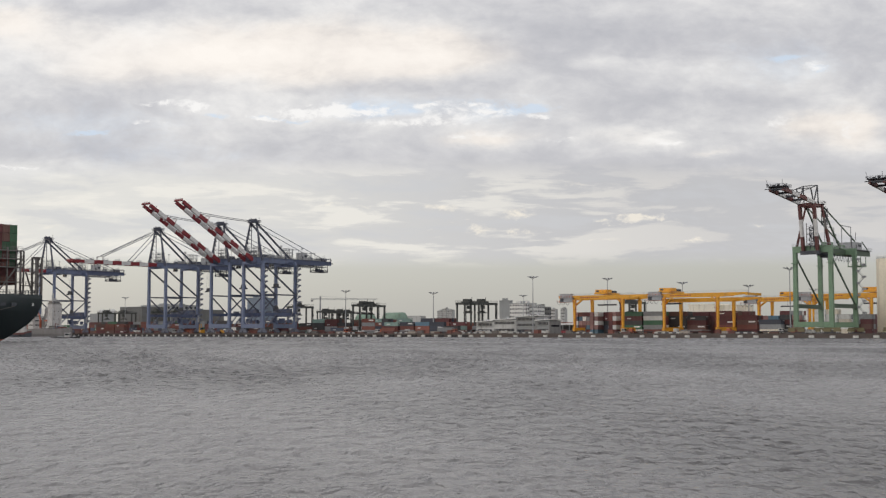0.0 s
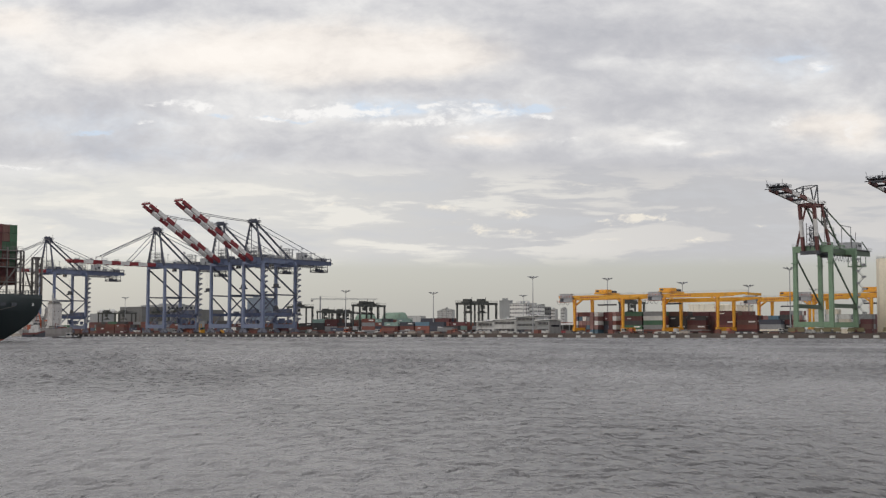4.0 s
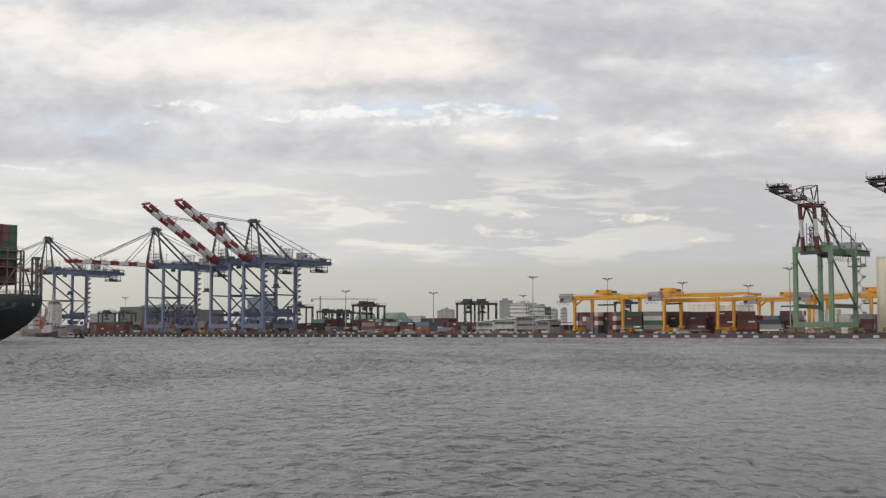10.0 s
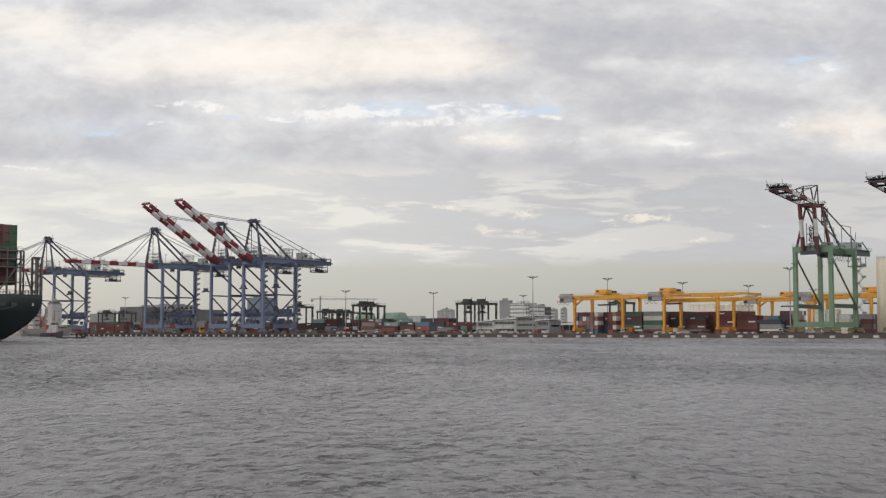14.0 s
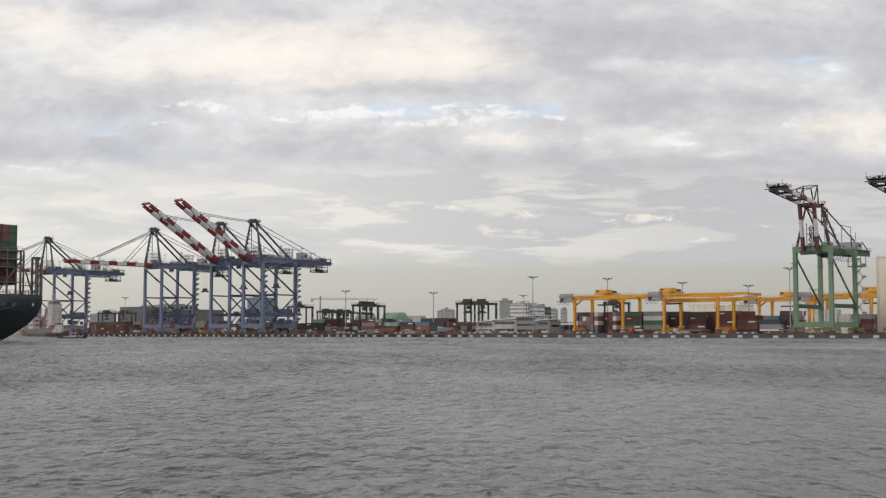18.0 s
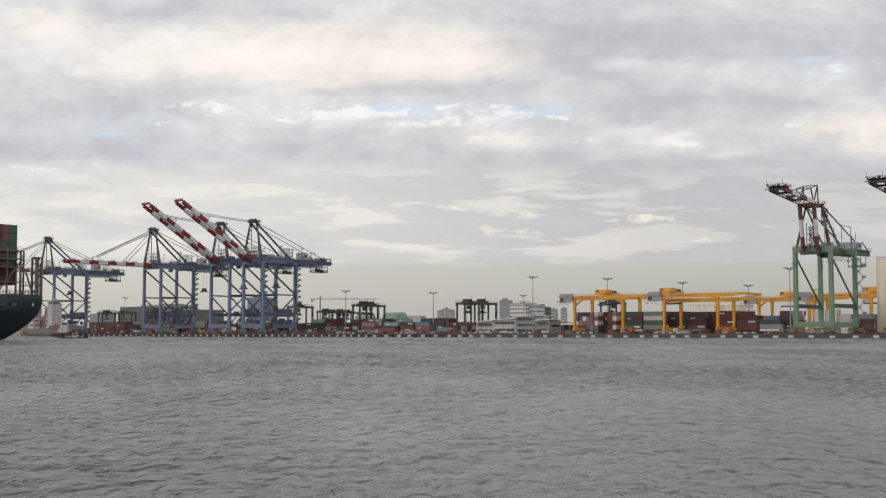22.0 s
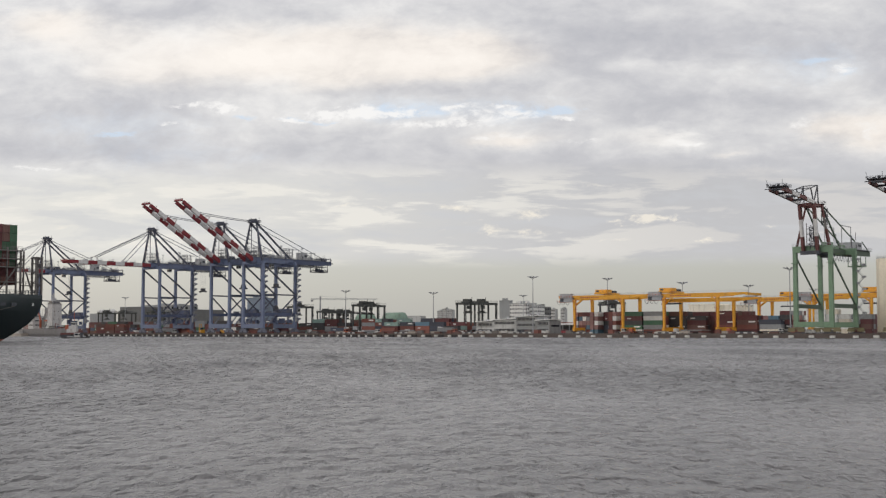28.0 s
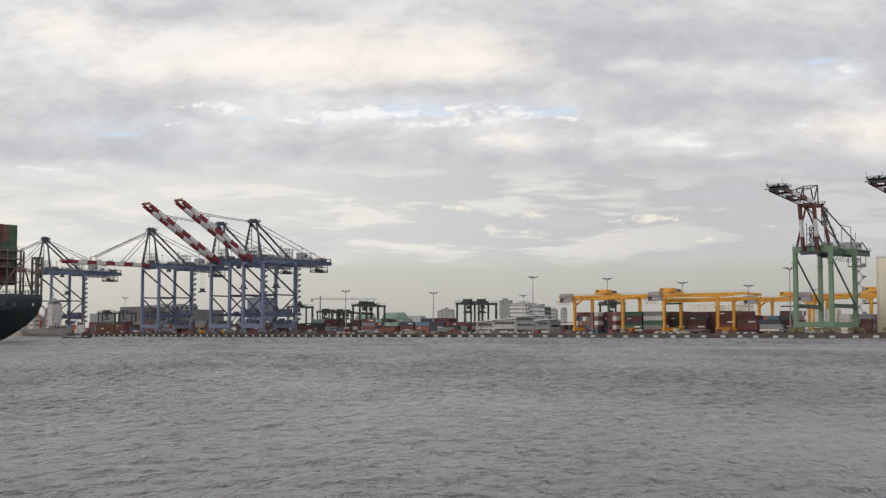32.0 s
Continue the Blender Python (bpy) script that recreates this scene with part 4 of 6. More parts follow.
    for x0, y0, z0, z1 in ((4.4, 4.0, top + 13.0, 61.5), (0.4, -1.2, top + 1.0, 52.0)):
        g = Build()
        for x in (x0 - 1.1, x0 + 1.1):
            g.beam((x, y0, z0), (x, y0, z1), 0.3).beam((x, y0 + 1.6, z0), (x, y0 + 1.6, z1), 0.22)
        z, k = z0 + 1.5, 0
        while z < z1 - 1:
            g.box((x0, y0 + 0.8, z), (2.9, 2.2, 0.14)).beam((x0 - 1 + 2 * (k % 2), y0, z), (x0 + 1 - 2 * (k % 2), y0, z + 2.6), 0.2).rail([(x0 - 1.4, y0 - 0.2, z), (x0 + 1.4, y0 - 0.2, z), (x0 + 1.4, y0 + 1.8, z)], 1.1, 1.4, 0.1)
            z, k = z + 2.6, k + 1
        part("service_ladder", g, M_STEEL, c)
    part("winch_cabin", Build().box((2.5, 12, 43.8), (4.0, 5.0, 2.8)).box((-2.5, 20, 43.4), (3.6, 4.0, 2.2)).box((0, 33.5, 43.6), (5.0, 3.4, 2.4)), M_GREEN, c)
    part("deck_rail", Build().rail([(5.4, -1, 42.2), (5.4, 36, 42.4)], 1.2, 2.2, 0.12).rail([(-5.4, -1, 42.2), (-5.4, 36, 42.4)], 1.2, 2.2, 0.12).rail([(-10, -1.2, 42.8), (10, -1.2, 42.8)], 1.2, 2.2, 0.12), M_GALV, c)
    part("cable_mast", Build().beam((4.6, 38.5, 43), (4.6, 38.5, 50), 0.25).beam((4.6, 44, 47.8), (4.6, 44, 52), 0.2).beam((-4.6, 41, 43), (-4.6, 41, 51.5), 0.25), M_STEEL, c)
    fest = Build()
    for i in range(12):
        y0 = 4 + i * 3.6
        pts = [(4.9, y0 + 3.6 * t / 4, top - 0.6 - 3.4 * math.sin(math.pi * t / 4)) for t in range(5)]
        for a, b in zip(pts, pts[1:]):
            fest.beam(a, b, 0.14)
    part("festoon_cable", fest, M_STEEL, c)
    part("trolley", Build().box((0, 16, 39.4), (7, 6, 1.0)).box((0, 16, 38.4), (4, 4, 1.2)), M_STEEL, c)
    return c


GREEN = green_crane(pose(230.0, 4.0, DECK + 0.1))
GREEN2 = copy_thing(GREEN, pose(276.9, 4.0, DECK + 0.1))


# ---- containers ----
CONT_COLORS = {
    "rust_red": (0.19, 0.06, 0.048), "orange_red": (0.245, 0.085, 0.066), "maroon": (0.12, 0.036, 0.04), "brown": (0.13, 0.065, 0.056), "blue": (0.072, 0.09, 0.14),
    "navy": (0.048, 0.055, 0.078), "grey": (0.27, 0.28, 0.29), "white": (0.78, 0.78, 0.76), "green": (0.045, 0.12, 0.068), "teal": (0.22, 0.33, 0.30), "sky": (0.11, 0.20, 0.27), "dark": (0.05, 0.05, 0.055), "pink": (0.34, 0.19, 0.18), "cream": (0.68, 0.62, 0.52)}
M_CONT = {k: surface("container_" + k, v, 0.6, vary=0.18, scale=0.5, wear=0.3, per_object=0.22) for k, v in CONT_COLORS.items()}


def container_build(L, hh=2.59, w=2.44):
    """Ribbed steel box: corner posts, rails, corrugated long sides and door bars."""
    b = Build()
    for x in (-L / 2 + 0.08, L / 2 - 0.08):
        for y in (-w / 2 + 0.08, w / 2 - 0.08):
            b.box((x, y, hh / 2), (0.16, 0.16, hh))
    for y in (-w / 2 + 0.06, w / 2 - 0.06):
        for z in (0.08, hh - 0.08):
            b.box((0, y, z), (L, 0.12, 0.16))
        n = int(L / 0.9)
        for i in range(n):
            b.box((-L / 2 + (i + 0.5) * L / n, y * 0.985, hh / 2), (L / n * 0.5, 0.06, hh - 0.3))
    b.box((0, 0, hh / 2), (L - 0.12, w - 0.18, hh - 0.12))
    for y in (-0.8, -0.3, 0.3, 0.8):
        b.box((L / 2 - 0.02, y, hh / 2), (0.06, 0.06, hh - 0.3))
    return b


def container_mesh(L, color, marked):
    """Marked boxes carry pale bars where the owner's lettering stands."""
    b = container_build(L)
    n = len(b.f)
    if marked:
        x, w = ((L * 0.24, L * 0.34), (-L * 0.2, L * 0.22))[marked - 1]
        for y in (-1.235, 1.235):
            b.box((x, y, 1.55 if marked == 1 else 1.2), (w, 0.02, 0.75 if marked == 1 else 0.5))
        b.box((L / 2 + 0.02, 0, 2.0), (0.02, 1.6, 0.3))
    me = b.mesh("container", M_CONT[color], M_CONT["white"])
    me.polygons.foreach_set("material_index", [0 if i < n else 1 for i in range(len(b.f))])
    return me


CONT_MESH = {}
CONT_COUNT = [0]
CONT_REST = {}


def container(x, y, tier, color, turned=False, L=12.19, base=DECK + 0.02, own=True):
    key = (color, L, (0, 1, 0, 2, 0)[CONT_COUNT[0] % 5] if color not in ("white", "grey", "cream", "pink") else 0)
    if own:
        if key not in CONT_MESH:
            CONT_MESH[key] = container_mesh(L, color, key[2])
        o = new("shipping_container", CONT_MESH[key])
        o.matrix_basis = pose(x, y, base + tier * 2.6, 0, 0, 90 if turned else 0)
        size = "forty-foot" if L > 8 else "twenty-foot"
        tagged(o, f"{color.replace('_', ' ')} ribbed steel {size} shipping container in a yard stack", "container", "stacked containers")
        CONT_COUNT[0] += 1
        return o
    b = CONT_REST.setdefault(color, Build())
    s = (2.44, L, 2.56) if turned else (L, 2.44, 2.56)
    b.box((x, y, base + tier * 2.6 + 1.29), s)


RED_MIX = ("rust_red", "rust_red", "orange_red", "brown", "maroon", "blue", "dark", "rust_red", "brown", "green", "grey")
MIX = ("rust_red", "orange_red", "maroon", "brown", "blue", "blue", "navy", "grey", "grey", "dark", "teal", "white", "sky", "green")
YARD_MIX = ("rust_red", "orange_red", "maroon", "maroon", "brown", "blue", "navy", "navy", "dark", "dark", "dark", "rust_red", "brown", "teal", "orange_red", "grey")
BROWN_MIX = ("brown", "maroon", "maroon", "rust_red", "dark", "maroon")
LIGHT_MIX = ("white", "pink", "grey", "sky", "white", "pink", "rust_red", "blue", "pink", "maroon")


def block(x0, x1, y, heights, colors, seed, rows=3, turned=False, L=12.19, own_rows=1):
    """Stacks along the quay from x0 to x1; tiers vary bay by bay."""
    rnd = random.Random(seed)
    step = 2.62 if turned else L + 0.5
    x = x0 + step / 2
    while x + step / 2 <= x1 + 0.8:
        for r in range(rows):
            h = heights[min(len(heights) - 1, int((x - x0) / (x1 - x0) * len(heights)))] - (1 if r and rnd.random() < 0.3 else 0)
            yy = y + r * (L + 0.6 if turned else 2.75)
            split = not turned and L > 8 and rnd.random() < 0.3
            for t in range(max(0, h)):
                if split:
                    for dx in (-3.1, 3.1):
                        container(x + dx, yy, t, rnd.choice(colors), False, 6.06, own=r < own_rows)
                else:
                    container(x + rnd.uniform(-0.05, 0.05), yy, t, rnd.choice(colors), turned, L, own=r < own_rows)
        x += step + (0.5 if rnd.random() < 0.25 else 0.0)


block(-571.3, -481.2, 86, (2, 3, 2), RED_MIX, 2)
block(-467.2, -392.0, 78, (3, 3, 4, 3, 3), RED_MIX, 3)
block(-390.4, -325.9, 78, (3, 4, 3, 4), RED_MIX, 4)
block(-324.4, -260.9, 78, (4, 3, 4, 3, 4), MIX, 5)
block(-261.8, -206.0, 80, (3, 4, 4, 3), RED_MIX, 15)
block(-185.6, -134.8, 62, (3, 4, 3, 4, 3), YARD_MIX, 16)
block(-122.0, -90.2, 60, (4, 4, 3), YARD_MIX, 6)
block(-91.0, -70.6, 62, (4, 3), YARD_MIX, 17)
block(-71.3, -24.8, 64, (4, 4, 3, 4), YARD_MIX, 7)
block(-5.1, 17.7, 120, (3, 4), ("orange_red", "rust_red", "grey"), 8, rows=2)
block(57.2, 74.4, 62, (5, 5, 5), LIGHT_MIX, 9, rows=2, turned=True)
block(74.6, 81.2, 62, (5,), ("maroon", "navy", "maroon", "dark"), 18, L=6.06)
block(81.4, 87.2, 62, (5, 5), ("white", "rust_red", "pink", "maroon", "rust_red"), 21, rows=2, turned=True)
block(89.9, 115.3, 60, (5, 5, 5), BROWN_MIX + ("green", "green", "grey", "white"), 10)
block(112.9, 143.1, 71, (5, 5, 4, 5), BROWN_MIX, 11)
block(144.2, 169.1, 71, (5, 5, 4), BROWN_MIX + ("blue",), 12)
for r in range(2):
    for tier, color in enumerate(("cream", "grey", "navy")):
        container(183.0, 58.0 + 2.75 * r, tier, color)
container(189.0, 64.0, 3, "dark", L=6.06, base=DECK + 0.02)
for tier, color in enumerate(("grey", "dark", "maroon")):
    container(189.0, 64.0, tier, color, L=6.06)
block(189.3, 201.0, 78, (4, 4), BROWN_MIX, 19, rows=2)
block(205.4, 225.6, 64, (5, 5, 4), ("white", "white", "cream", "white"), 20, rows=2, L=6.06)
block(221.8, 241.6, 70, (4, 3, 4), ("brown", "grey", "maroon"), 14)
block(-402.0, -364.0, 38, (3, 3, 3), ("rust_red", "maroon", "brown", "rust_red"), 41, rows=2)
block(-306.0, -280.6, 38, (3, 3), ("rust_red", "maroon"), 42, rows=2)
container(-322.0, 18.0, 0, "white", L=6.06)
for x, tiers in ((-87.2, ("rust_red", "maroon", "teal")), (-73.0, ("grey", "rust_red", "navy")), (-59.6, ("orange_red", "orange_red", "sky")), (-47.0, ("navy", "navy", "navy")), (-35.0, ("brown", "dark"))):
    for tier, color in enumerate(tiers):
        container(x, 52.0, tier, color)
for i in range(2):
    for tier, color in enumerate((("grey", "cream", "orange_red"), ("cream", "grey", "rust_red"))[i]):
        container(-1.9 + 12.7 * i, 132.0, tier, color)
block(-484.0, -462.0, 22, (4, 4), ("rust_red", "orange_red", "rust_red", "brown"), 44, rows=2)
block(55.9, 163.8, 86, (5, 5, 5, 5), BROWN_MIX, 31, own_rows=0)
block(160.9, 197.3, 90, (4, 5, 4), LIGHT_MIX + BROWN_MIX, 32, own_rows=0)
block(-208.0, -48.8, 100, (3, 4, 3, 3), RED_MIX, 33, own_rows=0)
block(-501.3, -226.7, 100, (4, 4, 4, 3, 4), RED_MIX, 34, own_rows=0)
for col, b in CONT_REST.items():
    thing("container_stack", f"rows of {col.replace('_', ' ')} shipping containers stacked behind the front rows", "containers", kind="stuff", data=b.mesh("container_stack", M_CONT[col]))


# ---- yellow rail-mounted yard cranes ----
def yard_crane(m, span=33.2, left=12.0, right=17.5, gauge=19.5, at=0.5, drop=0.0):
    """x along its beam; front leg at the origin."""
    c = thing("yard_gantry_crane", "yellow rail-mounted yard gantry crane over container stacks", "crane", m, group="yellow yard cranes")
    zt = 21.6
    for x in (0, span):
        for y in (0, gauge):
            part("leg", Build().beam((x, y, 2.4), (x, y, zt - 1.2), 1.05, 1.2, 1.6, 1.8), M_YELLOW, c)
        part("sill_beam", Build().box((x, gauge / 2, 2.6), (1.5, gauge + 3.0, 2.2)), M_YELLOW, c)
        for y in (-0.5, gauge + 0.5):
            bg = part("bogie", Build().box((x, y, 1.1), (0.9, 4.2, 0.8)), M_STEEL, c)
            for i in (-1.4, -0.5, 0.5, 1.4):
                part("wheel", Build().tube((x - 0.25, y + i, 0.4), (x + 0.25, y + i, 0.4), 0.4, 10), M_STEEL, bg)
    for y in (1.5, gauge - 1.5):
        zt = 21.6 - (drop if y > 5 else 0.0)
        b = Build().beam((-left + 3, y, zt), (span + 2.0, y, zt), 1.4, 2.3)
        b.beam((span + 2.0, y, zt), (span + right, y, zt + 0.65), 1.4, 2.3, 1.0, 1.0)
        b.beam((-left + 3, y, zt), (-left, y, zt + 0.6), 1.4, 2.4, 1.0, 1.0)
        g = part("girder", b, M_YELLOW, c)
        if y < 5:
            for k in range(9):
                part("lettering_bar", Build().box((4.0 + k * 1.5, y - 0.72, zt), (1.0, 0.02, 0.6)), M_ORANGE, g)
        part("girder_rail", Build().rail([(-left, y * 1.0, zt + 1.35), (span + right, y, zt + 1.35)], 1.0, 3.6, 0.06), M_GALV, c)
    zt = 21.6
    for x in (-left + 1, 0, span, span + right - 1):
        part("end_tie", Build().box((x, gauge / 2, zt + 0.2), (1.3, gauge - 2, 1.4)), M_YELLOW, c)
    xe = -left * 0.45
    e = part("electrical_house", Build().box((xe, 0.2, zt - 1.4), (8.6, 3.0, 2.4)).box((xe, 0.2, zt - 0.1), (9.6, 3.8, 0.16)), M_GREY, c, "grey electrical house")
    e2 = part("upper_electrical_house", Build().box((xe - 0.6, 0.4, zt + 1.1), (8.0, 2.6, 2.1)).box((xe - 0.6, 0.4, zt + 2.25), (8.4, 3.0, 0.16)), M_GREY, c, "grey upper electrical house")
    for k in range(3):
        part("house_panel", Build().box((xe - 2.9 + k * 2.9, -1.34, zt - 1.4), (2.5, 0.1, 2.0)), M_GALV if k else M_STEEL, e)
    part("house_rail", Build().rail([(xe - 4.8, -1.7, zt), (xe + 4.8, -1.7, zt)], 1.1, 1.6, 0.1).rail([(-left, -1.0, zt - 2.7), (0, -1.0, zt - 2.7)], 1.0, 1.6, 0.1).box((xe, -0.2, zt - 2.75), (11.5, 2.4, 0.12)), M_ORANGE, e, "orange-red hand rail")
    for x in (1.1, span - 1.1):
        part("leg_ladder", Build().beam((x, -0.9, 3), (x, -0.9, zt - 1), 0.12).beam((x + 0.5, -0.9, 3), (x + 0.5, -0.9, zt - 1), 0.12).box((x + 0.2, -1.0, 8.5), (1.6, 1.4, 0.14)).box((x + 0.2, -1.0, 14.5), (1.6, 1.4, 0.14)), M_ORANGE, c)
    part("girder_knee", Build().beam((0, 1.5, zt - 4.5), (4.5, 1.5, zt - 1.2), 0.9).beam((span, 1.5, zt - 4.5), (span - 4.5, 1.5, zt - 1.2), 0.9), M_YELLOW, c)
    t = part("trolley", Build().box((span * at, gauge / 2, zt + 2.2), (7, gauge - 2, 1.0)).box((span * at, gauge / 2 - 4, zt + 3.5), (8.2, 5, 2.0)).box((span * at + 1.0, gauge / 2 - 6.6, zt + 3.2), (5.0, 0.3, 0.8)), M_YELLOW, c)
    part("hoist_rope", Build().tube((span * at - 2, gauge / 2, zt - 4), (span * at - 2, gauge / 2, zt + 2), 0.08, 5).tube((span * at + 2, gauge / 2, zt - 4), (span * at + 2, gauge / 2, zt + 2), 0.08, 5), M_WIRE, t)
    part("trolley_winch", Build().box((span * at + 1.6, gauge / 2 + 3.5, zt + 3.2), (3.4, 4.0, 1.6)).box((span * at - 2.4, gauge / 2 - 6.52, zt + 3.6), (2.4, 0.1, 0.9)), M_STEEL, t)
    part("spreader", Build().box((span * at, gauge / 2, zt - 4.4), (12, 2.2, 0.8)), M_STEEL, t)
    f = Build()
    for i in range(3):
        x0 = -left + i * 3.0
        pts = [(x0 + 3 * s / 4, -1.0, zt - 2.2 - 2.4 * math.sin(math.pi * s / 4)) for s in range(5)]
        for a, b in zip(pts, pts[1:]):
            f.beam(a, b, 0.16)
    part("festoon_cable", f, M_STEEL, c)
    return c


YARD = yard_crane(pose(64.0, 46.0, DECK))
yard_crane(pose(124.3, 46.0, DECK), at=-0.02, drop=2.3)
copy_thing(YARD, pose(133.0, 150.0, DECK))
yard_crane(pose(187.7, 105.0, DECK), at=0.95)


# ---- dark rubber-tyred yard cranes ----
def tyred_crane(m, span=19.0, depth=6.5, h=20.0):
    c = thing("rubber_tyred_gantry", "dark rubber-tyred gantry crane straddling container stacks", "crane", m, group="dark yard cranes")
    for x in (0, depth):
        for y in (0, span):
            part("leg", Build().beam((x, y, 1.8), (x, y, h), 0.9, 1.0), M_RTG, c)
            part("tyre", Build().tube((x - 0.4, y, 0.75), (x + 0.4, y, 0.75), 0.75, 12), M_TYRE, c)
        part("girder", Build().box((x, span / 2, h), (1.0, span + 2.4, 1.4)), M_RTG, c)
    for y in (0, span):
        part("sill_beam", Build().box((depth / 2, y, 2.0), (depth + 2.5, 1.2, 1.2)), M_RTG, c)
        part("end_tie", Build().box((depth / 2, y, h), (depth, 1.0, 1.4)), M_RTG, c)
    part("power_house", Build().box((depth / 2, -0.4, 4.0), (4.5, 2.0, 2.4)), M_GREY, c)
    t = part("trolley", Build().box((depth / 2, span * 0.4, h + 1.1), (depth + 0.8, 5.5, 0.9)).box((depth / 2 - 0.6, span * 0.4, h + 2.3), (4.4, 4.2, 1.7)).beam((depth / 2 + 2, span * 0.4 + 1.5, h + 1.5), (depth / 2 + 2, span * 0.4 + 1.5, h + 4.6), 0.25), M_RTG, c)
    part("spreader", Build().box((depth / 2, span * 0.4, h - 6.0), (6.2, 2.4, 0.7)).box((depth / 2, span * 0.4, h - 5.2), (3.0, 2.0, 1.0)).tube((depth / 2 - 1, span * 0.4, h - 5), (depth / 2 - 1, span * 0.4, h), 0.08, 5).tube((depth / 2 + 1, span * 0.4, h - 5), (depth / 2 + 1, span * 0.4, h), 0.08, 5), M_RTG, t)
    for y in (0, span):
        part("leg_stair", Build().beam((depth + 0.8, y, 2.5), (depth + 0.8, y, h), 0.12).beam((depth + 1.4, y, 2.5), (depth + 1.4, y, h), 0.12).box((depth + 1.0, y, h * 0.4), (1.4, 1.4, 0.3)).box((depth + 1.0, y, h * 0.7), (1.4, 1.4, 0.3)), M_RTG, c)
    part("operator_cab", Build().box((depth / 2 + 3.2, span * 0.4 - 3, h - 2.4), (2, 2, 2.4)), M_RTG, c)
    part("guard_rail", Build().rail([(-0.7, -1, h + 0.9), (-0.7, span + 1, h + 0.9)], 1.1, 2.0, 0.1).rail([(depth + 0.7, -1, h + 0.9), (depth + 0.7, span + 1, h + 0.9)], 1.1, 2.0, 0.1), M_RTG, c)
    return c


RTG = tyred_crane(pose(-42.0, 66.0, DECK))
copy_thing(RTG, pose(-133.1, 62.0, DECK))
for x, y in ((-207.8, 70.0), (-344.6, 237.3), (-368.1, 269.8), (-348.2, 260.2), (-363.8, 286.2), (-137.8, 74.0), (-35.0, 72.0), (-559.2, 150.0), (-545.6, 160.0), (-481.9, 150.0), (-462.7, 160.0)):
    copy_thing(RTG, pose(x, y, DECK))


RTG_ROLLING = copy_thing(RTG, pose(56.9, 110.0, DECK))
RTG_ROLLING["label"] = "dark rubber-tyred gantry crane rolling behind the container stacks"


# ---- light masts ----
def light_mast(m, h, heads=8):
    c = thing("high_mast_light", "tall galvanised high-mast floodlight in the container yard", "light mast", m, group="high-mast lights")
    part("pole", Build().tube((0, 0, 0), (0, 0, h), 0.42, 10, 0.17), M_GALV, c)
    part("crown", Build().tube((0, 0, h - 0.6), (0, 0, h - 0.2), 0.7, 10), M_GALV, c)
    for i in range(heads):
        a = 2 * math.pi * i / heads
        x, y = math.cos(a), math.sin(a)
        arm = part("lamp_arm", Build().beam((x * 0.4, y * 0.4, h - 0.5), (x * 2.2, y * 2.2, h + 0.3), 0.14), M_GALV, c)
        part("lamp_head", Build().beam((x * 1.9, y * 1.9, h + 0.25), (x * 3.3, y * 3.3, h + 0.75), 0.75, 0.4), M_GALV, arm)
    return c


for x, y, h in ((-516.6, 150.0, 33.8), (-138.4, 60.0, 29.8), (-57.5, 60.0, 26.9), (37.8, 40.0, 34.0), (53.4, 100.0, 34.6), (106.8, 100.0, 30.7), (140.6, 120.0, 28.7), (202.1, 40.0, 34.0), (-98.5, 220.0, 29.6), (139.9, 220.0, 29.1)):
    light_mast(pose(x, y, DECK), h)


# ---- buildings ----
def building(m, w, d, h, storeys, mat, label, name="building", roof=None, bays=0, glass=True, strip=False):
    c = thing(name, label, "building", m)
    part("wall", Build().box((0, d / 2, h / 2), (w, d, h)), mat, c)
    part("roof", Build().box((0, d / 2, h + 0.2), (w + 0.6, d + 0.6, 0.5)), roof or M_WALLG, c)
    sh = h / storeys
    if strip:
        for i in range(storeys):
            win = part("window", Build().box((0, -0.02, (i + 0.58) * sh), (w - 2.0, 0.16, sh * 0.36)).box((w / 2 + 0.02, d / 2, (i + 0.58) * sh), (0.16, d - 2, sh * 0.36)), M_GLASS, c)
            part("sill", Build().box((0, -0.2, (i + 0.36) * sh), (w + 0.4, 0.5, 0.25)), M_WALLW, win)
    elif bays:
        pane = Build().box((0, 0, 0), (w / bays * 0.5, 0.16, sh * 0.42)).mesh("window", M_GLASS)
        for i in range(storeys):
            for j in range(bays):
                o = new("window", pane)
                o.parent, o.location = c, (-w / 2 + (j + 0.5) * w / bays, -0.04, (i + 0.55) * sh)
    # side windows, roof rooms and tanks
    if bays and d > 10:
        side = Build().box((0, 0, 0), (0.16, d / 6 * 0.5, sh * 0.45)).mesh("window", M_GLASS)
        for i in range(storeys):
            for j in range(6):
                o = new("window", side)
                o.parent, o.location = c, (w / 2 + 0.04, (j + 0.5) * d / 6, (i + 0.55) * sh)
    if storeys > 4:
        rr = random.Random(int(w * 10 + h))
        for i in range(3):
            part("roof_room", Build().box((rr.uniform(-w * 0.35, w * 0.35), d * rr.uniform(0.3, 0.7), h + 1.3), (w * rr.uniform(0.1, 0.24), d * 0.25, rr.uniform(1.4, 2.8))), mat if i else M_WALLG, c)
    return c


